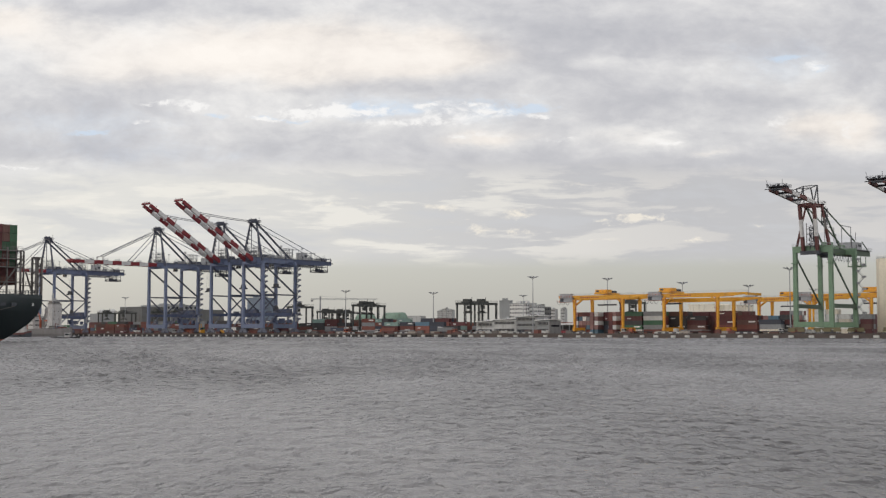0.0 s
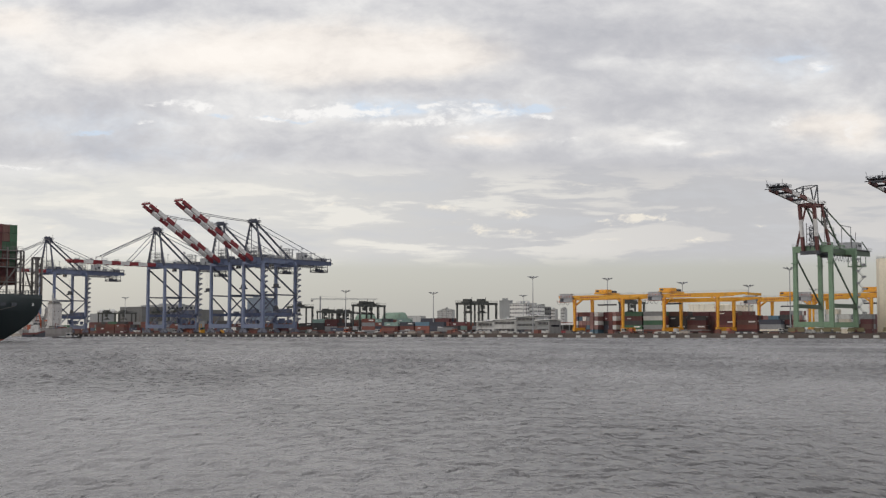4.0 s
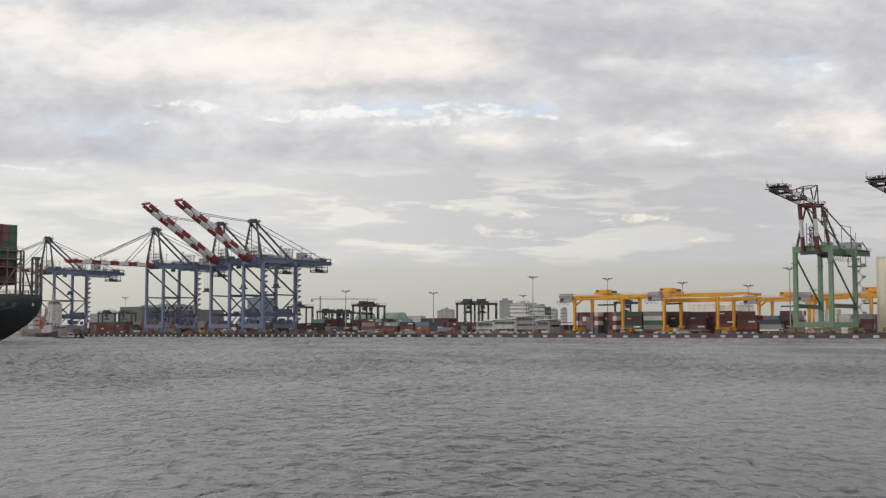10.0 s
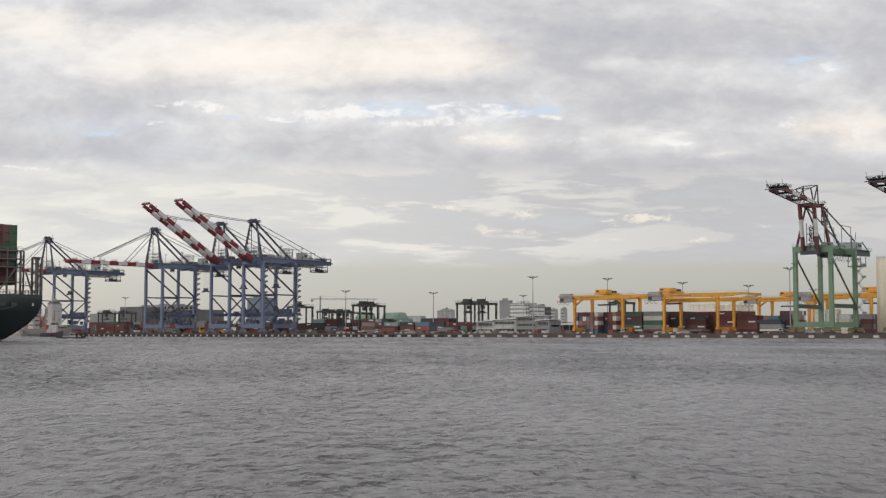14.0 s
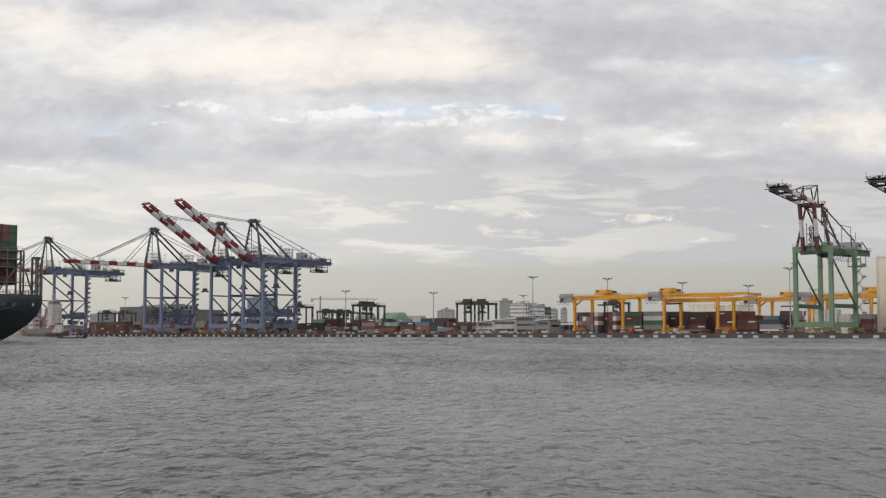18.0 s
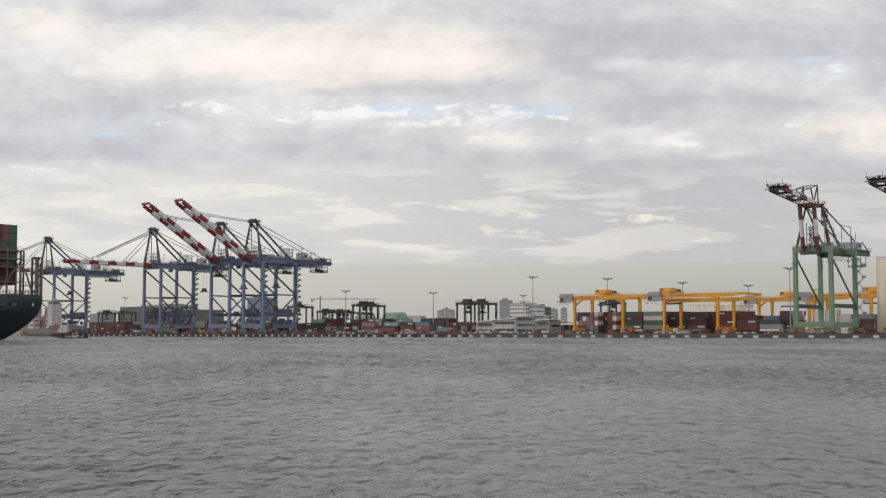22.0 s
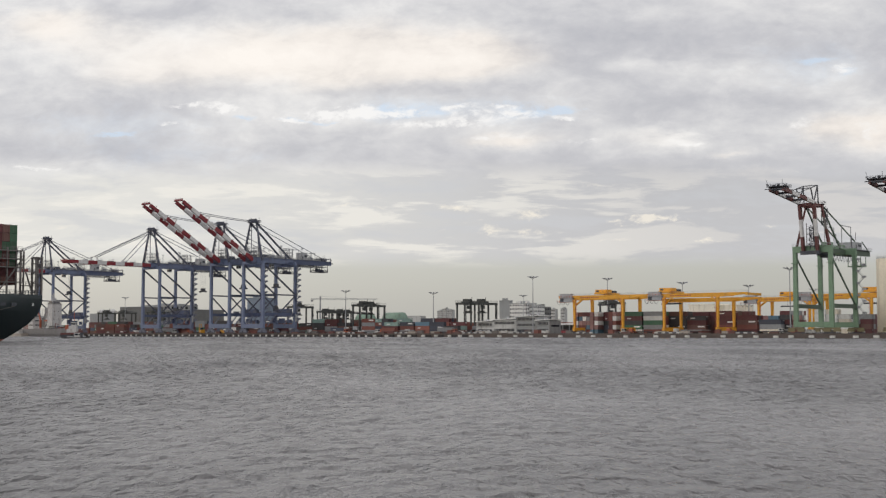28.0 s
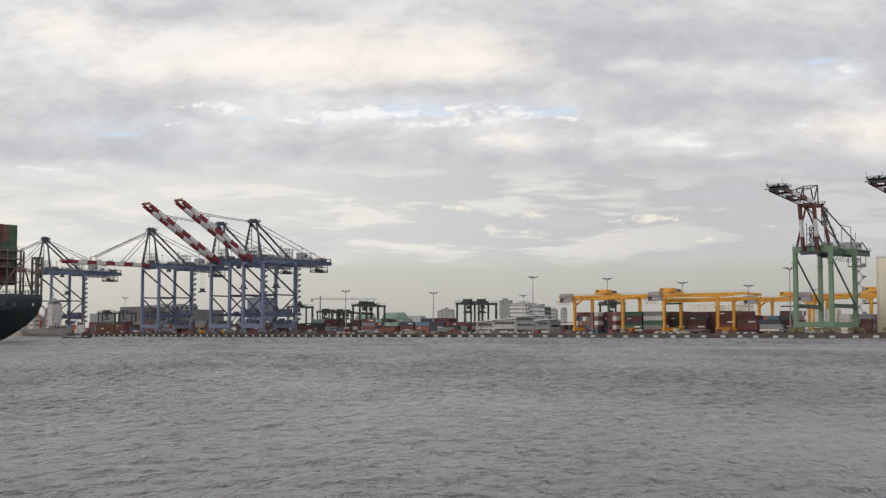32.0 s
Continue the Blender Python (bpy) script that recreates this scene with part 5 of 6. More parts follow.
def terminal_office():
    """Offices of stepped wings with pale roof fascias and dark strip windows."""
    c = thing("terminal_office", "pale grey terminal office with white roofs and strip windows", "building", pose(-13.4, 50.0, DECK))
    for x0, x1, h, d, mat in ((0, 13.4, 7.6, 12, M_WALLL), (13.4, 31.0, 8.8, 13, M_WALLL), (31.0, 46.5, 10.6, 15, M_WALLG), (46.5, 56.5, 8.2, 12, M_WALLG)):
        w, xm = x1 - x0, (x0 + x1) / 2
        wing = part("wing", Build().box((xm, d / 2, h / 2), (w - 0.05, d, h)), mat, c)
        part("roof", Build().beam((x0 - 0.5, d / 2, h + 0.1), (x1 + 0.5, d / 2, h + 0.6), d + 2.2, 0.45), M_WALLW, wing)
        n = max(2, int(h / 3.4))
        for i in range(n):
            z = (i + 0.55) * h / n
            part("window", Build().box((xm, -0.03, z), (w - 2.2, 0.16, 1.6)), M_GLASS, wing)
            part("ledge", Build().box((xm, -0.3, z - 1.0), (w, 0.5, 0.25)), M_WALLL, wing)
            for k in range(int(w / 3)):
                part("mullion", Build().box((x0 + 1.6 + k * 3, -0.09, z), (0.2, 0.14, 1.25)), mat, wing)
        part("window", Build().box((x1 + 0.03, d / 2, h * 0.6), (0.1, d - 3, 1.2)), M_GLASS, wing)
    for x, y, h in ((4, 6, 8.0), (20, 6, 9.6), (26, 8, 9.7), (36, 7, 11.4), (42, 9, 11.5), (50, 6, 9.0)):
        part("air_conditioner", Build().box((x, y, h + 0.5), (1.8, 1.6, 1.3)), M_GREY, c)
    part("roof_mast", Build().tube((38, 8, 11), (38, 8, 17), 0.1, 5), M_GALV, c)
    part("canopy", Build().box((22, -1.6, 3.4), (9, 3.2, 0.25)), M_WALLW, c)
    for x in (18, 26):
        part("canopy_post", Build().beam((x, -2.9, 0), (x, -2.9, 3.3), 0.2), M_GALV, c)
    part("door", Build().box((22, -0.05, 1.15), (2.4, 0.1, 2.3)), M_GLASS, c)
    return c


terminal_office()
building(pose(-162.0, 300.0, DECK), 17.0, 16.0, 26.0, 8, M_WALLW, "white apartment block with rows of dark windows", "apartment_block", bays=10)
building(pose(-153.0, 306.0, DECK), 8.4, 16.0, 24.5, 7, M_WALLW, "white apartment block with rows of dark windows", "apartment_block", bays=5)
building(pose(-154.8, 320.0, DECK), 6.7, 16.0, 23.3, 6, M_WALLD, "dark grey narrow apartment block", "apartment_block", bays=2)
building(pose(-176.0, 300.0, DECK), 11.4, 4.0, 28.7, 8, M_WALLG, "plain grey slab office block", "office_block", bays=0)
building(pose(-744.8, 900.0, DECK), 9.1, 7.0, 34.4, 12, M_WALLL, "distant pale city apartment block", "city_block", bays=4)
building(pose(-735.2, 900.0, DECK), 7.8, 7.0, 37.7, 12, M_WALLL, "distant pale city apartment block", "city_block", bays=4)
building(pose(-725.2, 900.0, DECK), 10.1, 7.0, 35.0, 12, M_WALLL, "distant pale city apartment block", "city_block", bays=4)
building(pose(-551.0, 900.0, DECK), 8.9, 7.0, 28.1, 10, M_WALLL, "distant pale city apartment block", "city_block", bays=4)
building(pose(-534.2, 900.0, DECK), 6.8, 7.0, 34.4, 8, M_WALLL, "distant pale city apartment block", "city_block", bays=4)
building(pose(-517.7, 900.0, DECK), 6.8, 7.0, 35.0, 8, M_WALLL, "distant pale city apartment block", "city_block", bays=4)
building(pose(-800.0, 900.0, DECK), 34.0, 12.0, 27.0, 2, M_WALLL, "distant low pale warehouse", "city_warehouse", bays=0)
building(pose(-709.8, 300.0, DECK), 41.3, 40.0, 30.3, 4, M_WALLD, "large dark grey industrial shed", "industrial_shed", bays=0)
building(pose(-703.6, 330.0, DECK), 54.7, 40.0, 32.7, 5, M_WALLG, "long grey multi-storey industrial building", "industrial_shed", bays=9)
building(pose(-616.0, 300.0, DECK), 42.7, 40.0, 25.9, 4, M_WALLD, "low dark grey industrial shed", "industrial_shed", bays=0)
building(pose(-389.5, 200.0, DECK), 19.3, 20.0, 32.8, 6, M_BLUEBLD, "pale blue-grey warehouse block behind the cranes", "warehouse_block", bays=0)
building(pose(-721.8, 260.0, DECK), 19.3, 20.0, 22.1, 2, M_WALLG, "small grey port building", "port_office", bays=0)
building(pose(88.8, 160.0, DECK), 20.5, 24.0, 18.9, 2, M_WALLC, "long cream warehouse behind the stacks", "warehouse", roof=M_WALLC, bays=0)
building(pose(104.5, 164.0, DECK), 13.6, 24.0, 18.4, 2, M_WALLC, "long cream warehouse behind the stacks", "warehouse", roof=M_WALLC, bays=0)


def open_shelter(m, w, d, h):
    """A long open-sided shelter: pale roof on posts over stored goods."""
    c = thing("open_shelter", "long open-sided storage shelter with a pale flat roof", "building", m)
    part("roof", Build().box((w / 2, d / 2, h + 0.4), (w, d, 0.7)).box((w / 2, -0.1, h + 0.2), (w, 0.2, 1.3)), M_WALLW, c)
    for i in range(int(w / 5) + 1):
        for y in (0.4, d - 0.4):
            part("post", Build().beam((0.4 + i * (w - 0.8) / int(w / 5), y, 0), (0.4 + i * (w - 0.8) / int(w / 5), y, h), 0.3), M_GREY, c)
    part("back_wall", Build().box((w / 2, d - 0.1, h / 2), (w, 0.2, h)), M_WALLD, c)
    return c


open_shelter(pose(8.0, 100.0, DECK), 27.0, 9.0, 6.2)


def arch_shed(m, w, d, h, rise):
    c = thing("arched_warehouse", "warehouse with a pale green arched metal roof", "building", m, group="arched sheds")
    part("wall", Build().box((0, d / 2, h / 2), (w, d, h)), M_WALLW, c)
    n = 14
    rings = []
    for y in (-0.4, d + 0.4):
        rings.append([(y * w / d - w / 2, d / 2 - (d / 2 + 0.4) * math.cos(math.pi * i / n), h + rise * math.sin(math.pi * i / n)) for i in range(n + 1)])
    smooth(part("roof", Build().loft(rings, closed=True), M_ROOFG, c))
    for k in range(6):
        x = -w / 2 + (k + 0.5) * w / 6
        pts = [(x, d / 2 - (d / 2 + 0.5) * math.cos(math.pi * i / n), h + (rise + 0.1) * math.sin(math.pi * i / n)) for i in range(n + 1)]
        part("roof_rib", Build().loft([[(p[0] + s, p[1], p[2] + q) for s, q in ((-0.15, -0.1), (0.15, -0.1), (0.15, 0.1), (-0.15, 0.1))] for p in pts]), M_ROOFG, c)
    return c


arch_shed(pose(-265.5, 250.0, DECK), 19.0, 12.0, 11.0, 7.8)
arch_shed(pose(-306.0, 255.0, DECK), 15.0, 12.0, 10.8, 7.2)
arch_shed(pose(-358.0, 260.0, DECK), 17.0, 12.0, 8.4, 5.6)


def tower_crane(m, h, back, jib):
    c = thing("tower_crane", "thin grey construction tower crane with a long level jib", "crane", m)
    part("mast", Build().beam((0, 0, 0), (0, 0, h + 4), 1.6), M_GALV, c)
    b = Build()
    b.beam((-back, 0, h), (jib, 0, h), 0.35)
    b.beam((-back, 0, h + 1.4), (jib, 0, h + 1.2), 0.3)
    n = 40
    for i in range(n):
        x0, x1 = -back + (jib + back) * i / n, -back + (jib + back) * (i + 1) / n
        b.beam((x0, 0, h), ((x0 + x1) / 2, 0, h + 1.3), 0.2).beam(((x0 + x1) / 2, 0, h + 1.3), (x1, 0, h), 0.2)
    part("jib", b, M_GALV, c)
    part("counterweight", Build().box((-back + 1.5, 0, h - 1.0), (2.5, 1.5, 2.2)), M_WALLG, c)
    part("tie_bar", Build().beam((0, 0, h + 4), (jib * 0.7, 0, h + 1.2), 0.15), M_GALV, c)
    return c


tower_crane(pose(-503.6, 400.0, DECK, 0, 0, 39.35), 37.3, 10.6, 63.2)


def storage_tank(m, r, h):
    c = thing("storage_tank", "white domed storage tank", "tank", m, group="white tanks")
    smooth(part("shell", Build().tube((0, 0, 0), (0, 0, h), r, 24), M_WALLW, c))
    rings = [[(r * math.cos(t) * math.cos(2 * math.pi * i / 24), r * math.cos(t) * math.sin(2 * math.pi * i / 24), h + r * 0.6 * math.sin(t)) for i in range(24)] for t in (0, 0.4, 0.8, 1.2, 1.5)]
    smooth(part("dome", Build().loft(rings), M_WALLW, c))
    return c


storage_tank(pose(-807.7, 330.0, DECK), 3.6, 27.1)
storage_tank(pose(-786.1, 330.0, DECK), 3.6, 27.5)
storage_tank(pose(-795.2, 330.0, DECK), 3.6, 24.9)


# ---- container ship ----
def big_ship():
    c = thing("container_ship", "dark green container ship stern stacked with red and green containers", "ship", pose(144.6, -386.0, 0))
    zs = (0.9, 2.8, 5.6, 8.5, 11.2, 12.6, 14.2)
    stern = (7.6, 11.2, 15.7, 18.7, 19.8, 20.0, 20.0)
    full = (19.8, 20.0, 20.0, 20.0, 20.0, 20.0, 20.0)
    low_z, low_stern, low_full = (-2.0, -0.8, 0.3, 0.9), (1.5, 4.0, 6.2, 7.6), (18.5, 19.2, 19.6, 19.8)
    for name, zz, st, fu, mat in (("hull", zs, stern, full, M_HULL), ("bottom", low_z, low_stern, low_full, M_BOOT)):
        rings = []
        for x, f in ((0, 0.0), (-3, 0.06), (-8, 0.2), (-16, 0.42), (-30, 0.75), (-50, 1.0), (-200, 1.0)):
            half = [a + (b - a) * f for a, b in zip(st, fu)]
            rings.append([(x, -y, z) for y, z in zip(half, zz)][::-1] + [(x, y, z) for y, z in zip(half, zz)])
        smooth(part(name, Build().loft(rings, closed=True), mat, c))
    part("deck_rail", Build().rail([(-0.4, -19.6, 14.2), (-0.4, 19.6, 14.2), (-60, 19.6, 14.2)], 1.2, 2.0, 0.12), M_STEEL, c)
    # mooring openings with pale rims
    for y in (7.0, 10.5, 16.8):
        part("fairlead", Build().box((0.05, y, 11.2), (0.3, 1.6 if y < 16 else 0.45, 0.9)), M_STEEL if y < 16 else M_SHIPW, c)
    part("mooring_rope", Build().tube((0.3, 10.6, 10.6), (4.0, -20, 4.0), 0.06, 6), M_LASH, c)
    # lashing bridge in front of the stacks
    for y in range(-18, 18, 3):
        part("lashing_post", Build().beam((-6.5, y, 14.2), (-6.5, y, 28.5), 0.45), M_LASH, c)
    for z in (18.0, 22.5, 25.0, 27.5):
        part("lashing_platform", Build().box((-6.5, -1, z), (1.2, 36, 0.35)), M_LASH, c)
        part("platform_rail", Build().rail([(-5.9, -18.5, z + 0.17), (-5.9, 16.8, z + 0.17)], 1.0, 3.0, 0.08), M_LASH, c)
    for y0, y1 in ((-18, -9), (-9, 0), (0, 9), (9, 17)):
        part("lashing_brace", Build().beam((-6.3, y0, 15), (-6.3, y1, 25), 0.4), M_LASH, c)
    fr = Build()
    for y in (18.0, 19.9):
        for x in (-2.6, -0.5):
            fr.beam((x, y, 14.2), (x, y, 25.5), 0.5)
    for z in (17.5, 20.5, 23.5, 25.4):
        fr.box((-1.5, 18.9, z), (2.8, 2.4, 0.22))
    for i in range(3):
        fr.beam((-2.4, 18.1, 14.5 + 3 * i), (-0.6, 19.8, 17.5 + 3 * i), 0.3)
    fr.box((-1.5, 18.9, 25.0), (1.4, 1.2, 0.8))
    part("mooring_platform_tower", fr, M_LASH, c)
    yd = Build().rail([(-2, 15.5, 17.0), (-2, 18, 17.0)], 1.1, 2, 0.12).box((-3, 16.6, 16.9), (2.5, 3.5, 0.2)).beam((-5, 17.4, 21), (-5, 19.8, 14.3), 0.35).beam((-5, 15.6, 14.2), (-5, 15.6, 27.3), 0.5).beam((-5, 16.6, 14.2), (-5, 16.6, 27.3), 0.4)
    yd.rail([(-2, 15.6, 20.5), (-2, 18, 20.5)], 1.1, 2, 0.12).beam((-3, 15.5, 20.4), (-3, 18.2, 20.4), 0.2)
    part("gangway_frame", yd, M_LASH, c)
    return c


SHIP = big_ship()
ship_cols = ("maroon", "brown", "maroon", "maroon", "green", "brown", "maroon", "rust_red")
rs = random.Random(21)
SHIP_BOX = {}
for j in range(13):
    for t in range(7):
        col = "green" if (j == 12 and t >= 2) else rs.choice(ship_cols)
        for i in range(4):
            o = container(144.6 - 14.0 - 12.7 * i, -386.0 + 14.8 - (12 - j) * 2.5, t, col if i == 0 else rs.choice(ship_cols), base=17.2, own=i == 0 and j > 7)
            if o:
                if col not in SHIP_BOX:
                    SHIP_BOX[col] = container_mesh(12.19, col, 0)
                o.data = SHIP_BOX[col]
                o["label"] = f"{col.replace('_', ' ')} shipping container stacked on the ship's deck"
                o["group"] = "containers on the ship"


# ---- silo ----
def silo(m):
    c = thing("storage_silo", "cream cylindrical storage silo on the quay", "silo", m)
    smooth(part("shell", Build().tube((0, 0, 0), (0, 0, 36.8), 5.5, 40), M_CREAM, c))
    part("roof_rail", Build().rail([(5.2 * math.cos(i / 3), 5.2 * math.sin(i / 3), 36.8) for i in range(20)], 1.1, 2, 0.1), M_GALV, c)
    part("roof_cabin", Build().box((1, 0, 38.0), (2.6, 2.6, 2.4)), M_CREAM, c)
    part("base_plinth", Build().tube((0, 0, -0.1), (0, 0, 0.8), 6.0, 32), M_CONC, c)
    return c


silo(pose(257.3, 30.0, DECK))


# ---- boats ----
def low_boat(m):
    c = thing("workboat", "low black open workboat with a small white wheelhouse", "boat", m)
    rings = []
    for x, b, z in ((-6.8, 1.2, 0.9), (-5.5, 1.7, 0.8), (0, 1.9, 0.7), (4.5, 1.5, 0.9), (7.0, 0.15, 1.4)):
        rings.append([(x, -b, z), (x, -b * 0.85, -0.4), (x, b * 0.85, -0.4), (x, b, z)])
    part("hull", Build().loft(rings), M_RUBBER, c)
    w = part("wheelhouse", Build().box((0.8, 0, 1.7), (2.4, 1.8, 2.2)).box((0.8, 0, 2.9), (2.8, 2.2, 0.15)), M_SHIPW, c, "small white wheelhouse")
    part("window", Build().box((0.8, -0.92, 2.1), (1.8, 0.06, 0.7)).box((2.02, 0, 2.1), (0.06, 1.4, 0.7)), M_GLASS, w)
    part("deck_gear", Build().box((-2.5, 0, 1.0), (2.6, 1.6, 0.7)).box((4.2, 0, 1.2), (1.2, 1.0, 0.6)).tube((1.6, 0, 2.9), (1.6, 0, 5.0), 0.06, 5), M_GREY, c)
    return c


def tug(m):
    c = thing("tugboat", "small red and white harbour tug under way", "boat", m)
    rings = []
    for x, b, z in ((-5.0, 1.8, 1.3), (-4.2, 2.3, 1.2), (0, 2.5, 1.3), (3.0, 2.2, 1.7), (4.6, 1.2, 2.2), (5.4, 0.2, 2.5)):
        rings.append([(x, -b, z), (x, -b * 0.9, -0.6), (x, b * 0.9, -0.6), (x, b, z)])
    part("hull", Build().loft(rings), M_STEEL, c, "dark hull")
    for y in (-1, 1):
        part("bulwark", Build().beam((-4.6, y * 2.2, 1.6), (2.6, y * 2.4, 1.8), 0.2, 0.9).beam((2.6, y * 2.3, 1.9), (5.2, y * 0.3, 2.7), 0.2, 0.9), M_RUSTRED, c)
        part("funnel", Build().box((-2.2, y * 1.0, 4.6), (0.9, 0.7, 2.4)), M_ORANGE, c)
        part("tyre_fender", Build().tube((1, y * 2.85, 1.0), (1, y * 3.1, 1.0), 0.5, 10), M_TYRE, c)
    part("deckhouse", Build().box((0.4, 0, 2.8), (4.4, 3.4, 2.2)), M_SHIPW, c)
    part("upper_deckhouse", Build().box((0.7, 0, 4.6), (3.6, 2.8, 1.5)), M_SHIPW, c)
    w = part("wheelhouse", Build().box((1.2, 0, 6.1), (2.4, 2.3, 1.7)).box((1.2, 0, 7.0), (2.8, 2.7, 0.15)), M_SHIPW, c, "white wheelhouse")
    part("window", Build().box((1.2, -1.17, 6.3), (2.0, 0.05, 0.7)), M_GLASS, w)
    part("window", Build().box((2.42, 0, 6.3), (0.05, 2.0, 0.7)), M_GLASS, w)
    part("mast", Build().tube((1.2, 0, 7.6), (1.2, 0, 12.0), 0.12, 6).beam((1.2, -1.1, 10), (1.2, 1.1, 10), 0.1), M_ORANGE, c)
    return c


def white_ship():
    """A small cargo ship lying at the far quay: grey hull, tall white house, orange deck crane."""
    c = thing("cargo_ship", "moored grey-hulled cargo ship with tall white deckhouse and orange crane", "ship", pose(-390.1, -13.0, 0))
    rings = []
    for x, b, z in ((-44, 4.5, 6.4), (-40, 6.2, 6.0), (-10, 6.6, 6.2), (14, 6.4, 6.0), (22, 4.6, 6.6), (28, 0.3, 7.4)):
        rings.append([(x, -b, z), (x, -b * 0.92, 2.0), (x, -b * 0.7, -1.0), (x, b * 0.7, -1.0), (x, b * 0.92, 2.0), (x, b, z)])
    part("hull", Build().loft(rings), M_SHIPG, c)
    part("bulwark_rail", Build().rail([(-43, -5.6, 6.3), (-10, -6.4, 6.2), (14, -6.2, 6.0)], 1.1, 2.5, 0.12), M_SHIPW, c)
    h = part("deckhouse", Build().box((4.2, 0, 17.0), (6.6, 8.4, 17.0)).box((-1.4, 0.6, 10.6), (4.6, 7.0, 8.0)).box((3.6, 0, 27.0), (5.2, 7.2, 2.2)).box((3.6, 0, 28.2), (5.6, 7.8, 0.25)).box((-0.8, 1.6, 16.4), (3.2, 3.6, 3.4)), M_SHIPW, c, "tall white deckhouse")
    part("house_rail", Build().rail([(0.5, -4.4, 25.9), (7.5, -4.4, 25.9), (7.5, 4.4, 25.9)], 1.1, 1.8, 0.12).rail([(-3.6, -2.9, 14.6), (0.8, -2.9, 14.6)], 1.1, 1.6, 0.12), M_GALV, h)
    part("open_deck", Build().box((4.0, 0, 25.7), (7.2, 9.0, 0.4)).box((3.8, 0, 26.0), (5.6, 7.6, 0.4)), M_LASH, h)
    part("rust_streak", Build().box((7.52, -2.2, 19.5), (0.05, 0.35, 6.5)).box((7.52, 2.6, 14.5), (0.05, 0.3, 4.0)).box((2.4, -4.22, 21.0), (0.3, 0.05, 5.0)), M_TAN, h)
    part("house_stair", Build().beam((-3.8, -3.3, 7.0), (-0.6, -3.3, 10.6), 0.6, 0.2).beam((-0.6, -3.3, 10.6), (-3.8, -3.3, 14.4), 0.6, 0.2), M_GALV, h)
    part("radar_mast", Build().beam((3.5, -2, 28.4), (3.5, -2, 32.5), 0.4).beam((2.0, -2, 32.4), (5.0, -2, 32.4), 0.3).box((0.5, 2, 29.4), (2.2, 2.2, 1.9)), M_GREY, h)
    part("lifeboat", Build().box((-1.4, -3.7, 12.6), (4.0, 1.4, 1.3)), M_ORANGE, h, "orange lifeboat")
    for k in range(5):
        z = 9.4 + k * 2.9
        part("deck_edge", Build().box((4.2, 0, z), (6.9, 8.7, 0.14)), M_SHIPW, h)
        for y in ((-2.6, 1.4) if k % 2 else ()):
            part("window", Build().box((7.53, y, z + 1.5), (0.06, 0.6, 0.6)), M_GLASS, h)
    part("bridge_window", Build().box((6.22, 0, 27.2), (0.06, 6.6, 0.9)), M_GLASS, h)
    part("bridge_window", Build().box((3.6, -3.62, 27.2), (4.6, 0.06, 0.9)), M_GLASS, h)
    part("mast", Build().tube((2, 0, 28.4), (2, 0, 34.5), 0.22, 6).beam((2, -2.2, 31.5), (2, 2.2, 31.5), 0.2).beam((2, -1.4, 33), (2, 1.4, 33), 0.16), M_SHIPW, c)
    part("funnel", Build().box((-5, 0, 19), (3.6, 3.6, 7)), M_SHIPG, c)
    fh = part("forward_house", Build().box((-22, 0, 10.2), (7.5, 9, 8.4)).box((-22.5, 0, 16.0), (5.5, 7, 3.4)).box((-22.5, 0, 17.9), (6.2, 7.8, 0.25)).box((-24.5, 1, 20.0), (1.6, 2.2, 4.0)), M_SHIPW, c, "white forward deckhouse")
    for z in (9.2, 12.6, 16.4):
        part("window", Build().box((-22, -4.52 if z < 15 else -3.52, z), (5.6 if z < 15 else 4.4, 0.06, 0.8)), M_GLASS, fh)
        part("window", Build().box((-18.23 if z < 15 else -19.73, 0, z), (0.06, 6.0, 0.8)), M_GLASS, fh)
    part("house_rail", Build().rail([(-25.5, -4.5, 14.4), (-18.3, -4.5, 14.4), (-18.3, 4.5, 14.4)], 1.1, 1.5, 0.12).tube((-22, 0, 18), (-22, 0, 25), 0.15, 6), M_GALV, fh)
    mid = part("midship_house", Build().box((-7.0, 1, 10.5), (6.0, 6.5, 8.4)).box((-6.2, 1.2, 16.2), (4.2, 5.0, 3.2)).box((-7.0, 1, 14.8), (6.6, 7.0, 0.2)), M_LASH, c, "weathered grey midship machinery house")
    part("house_rail", Build().rail([(-10, -2.4, 14.9), (-4, -2.4, 14.9)], 1.1, 1.5, 0.12), M_SHIPW, mid)
    part("vent_trunk", Build().tube((-8.4, 0, 14.8), (-8.4, 0, 19.4), 0.6, 8), M_SHIPW, mid)
    part("vent_trunk", Build().tube((-4.6, 0, 17.8), (-4.6, 0, 22.0), 0.5, 8), M_SHIPW, mid)
    part("gantry_frame", Build().beam((-9.6, -2, 6.5), (-9.6, -2, 21.5), 0.35).beam((-3.4, -2, 6.5), (-3.4, -2, 23.5), 0.35).beam((-9.6, -2, 21.3), (-3.4, -2, 23.3), 0.3), M_SHIPW, mid)
    part("crane_post", Build().tube((-12, -2, 6.6), (-12, -2, 13), 0.9, 10), M_ORANGE, c)
    part("crane_arm", Build().beam((-12, -2, 13), (-16, -2, 20.5), 0.9, 0.9, 0.5, 0.5), M_ORANGE, c, "orange crane arm")
    part("deck_gear", Build().box((14, 0, 6.8), (4, 4, 1.6)).box((18.5, 0, 7.0), (2, 2.4, 1.4)).beam((10, -3, 6), (10, -3, 10.5), 0.4).beam((10, -3, 10.4), (15, -3, 9.2), 0.3), M_RUSTRED, c)
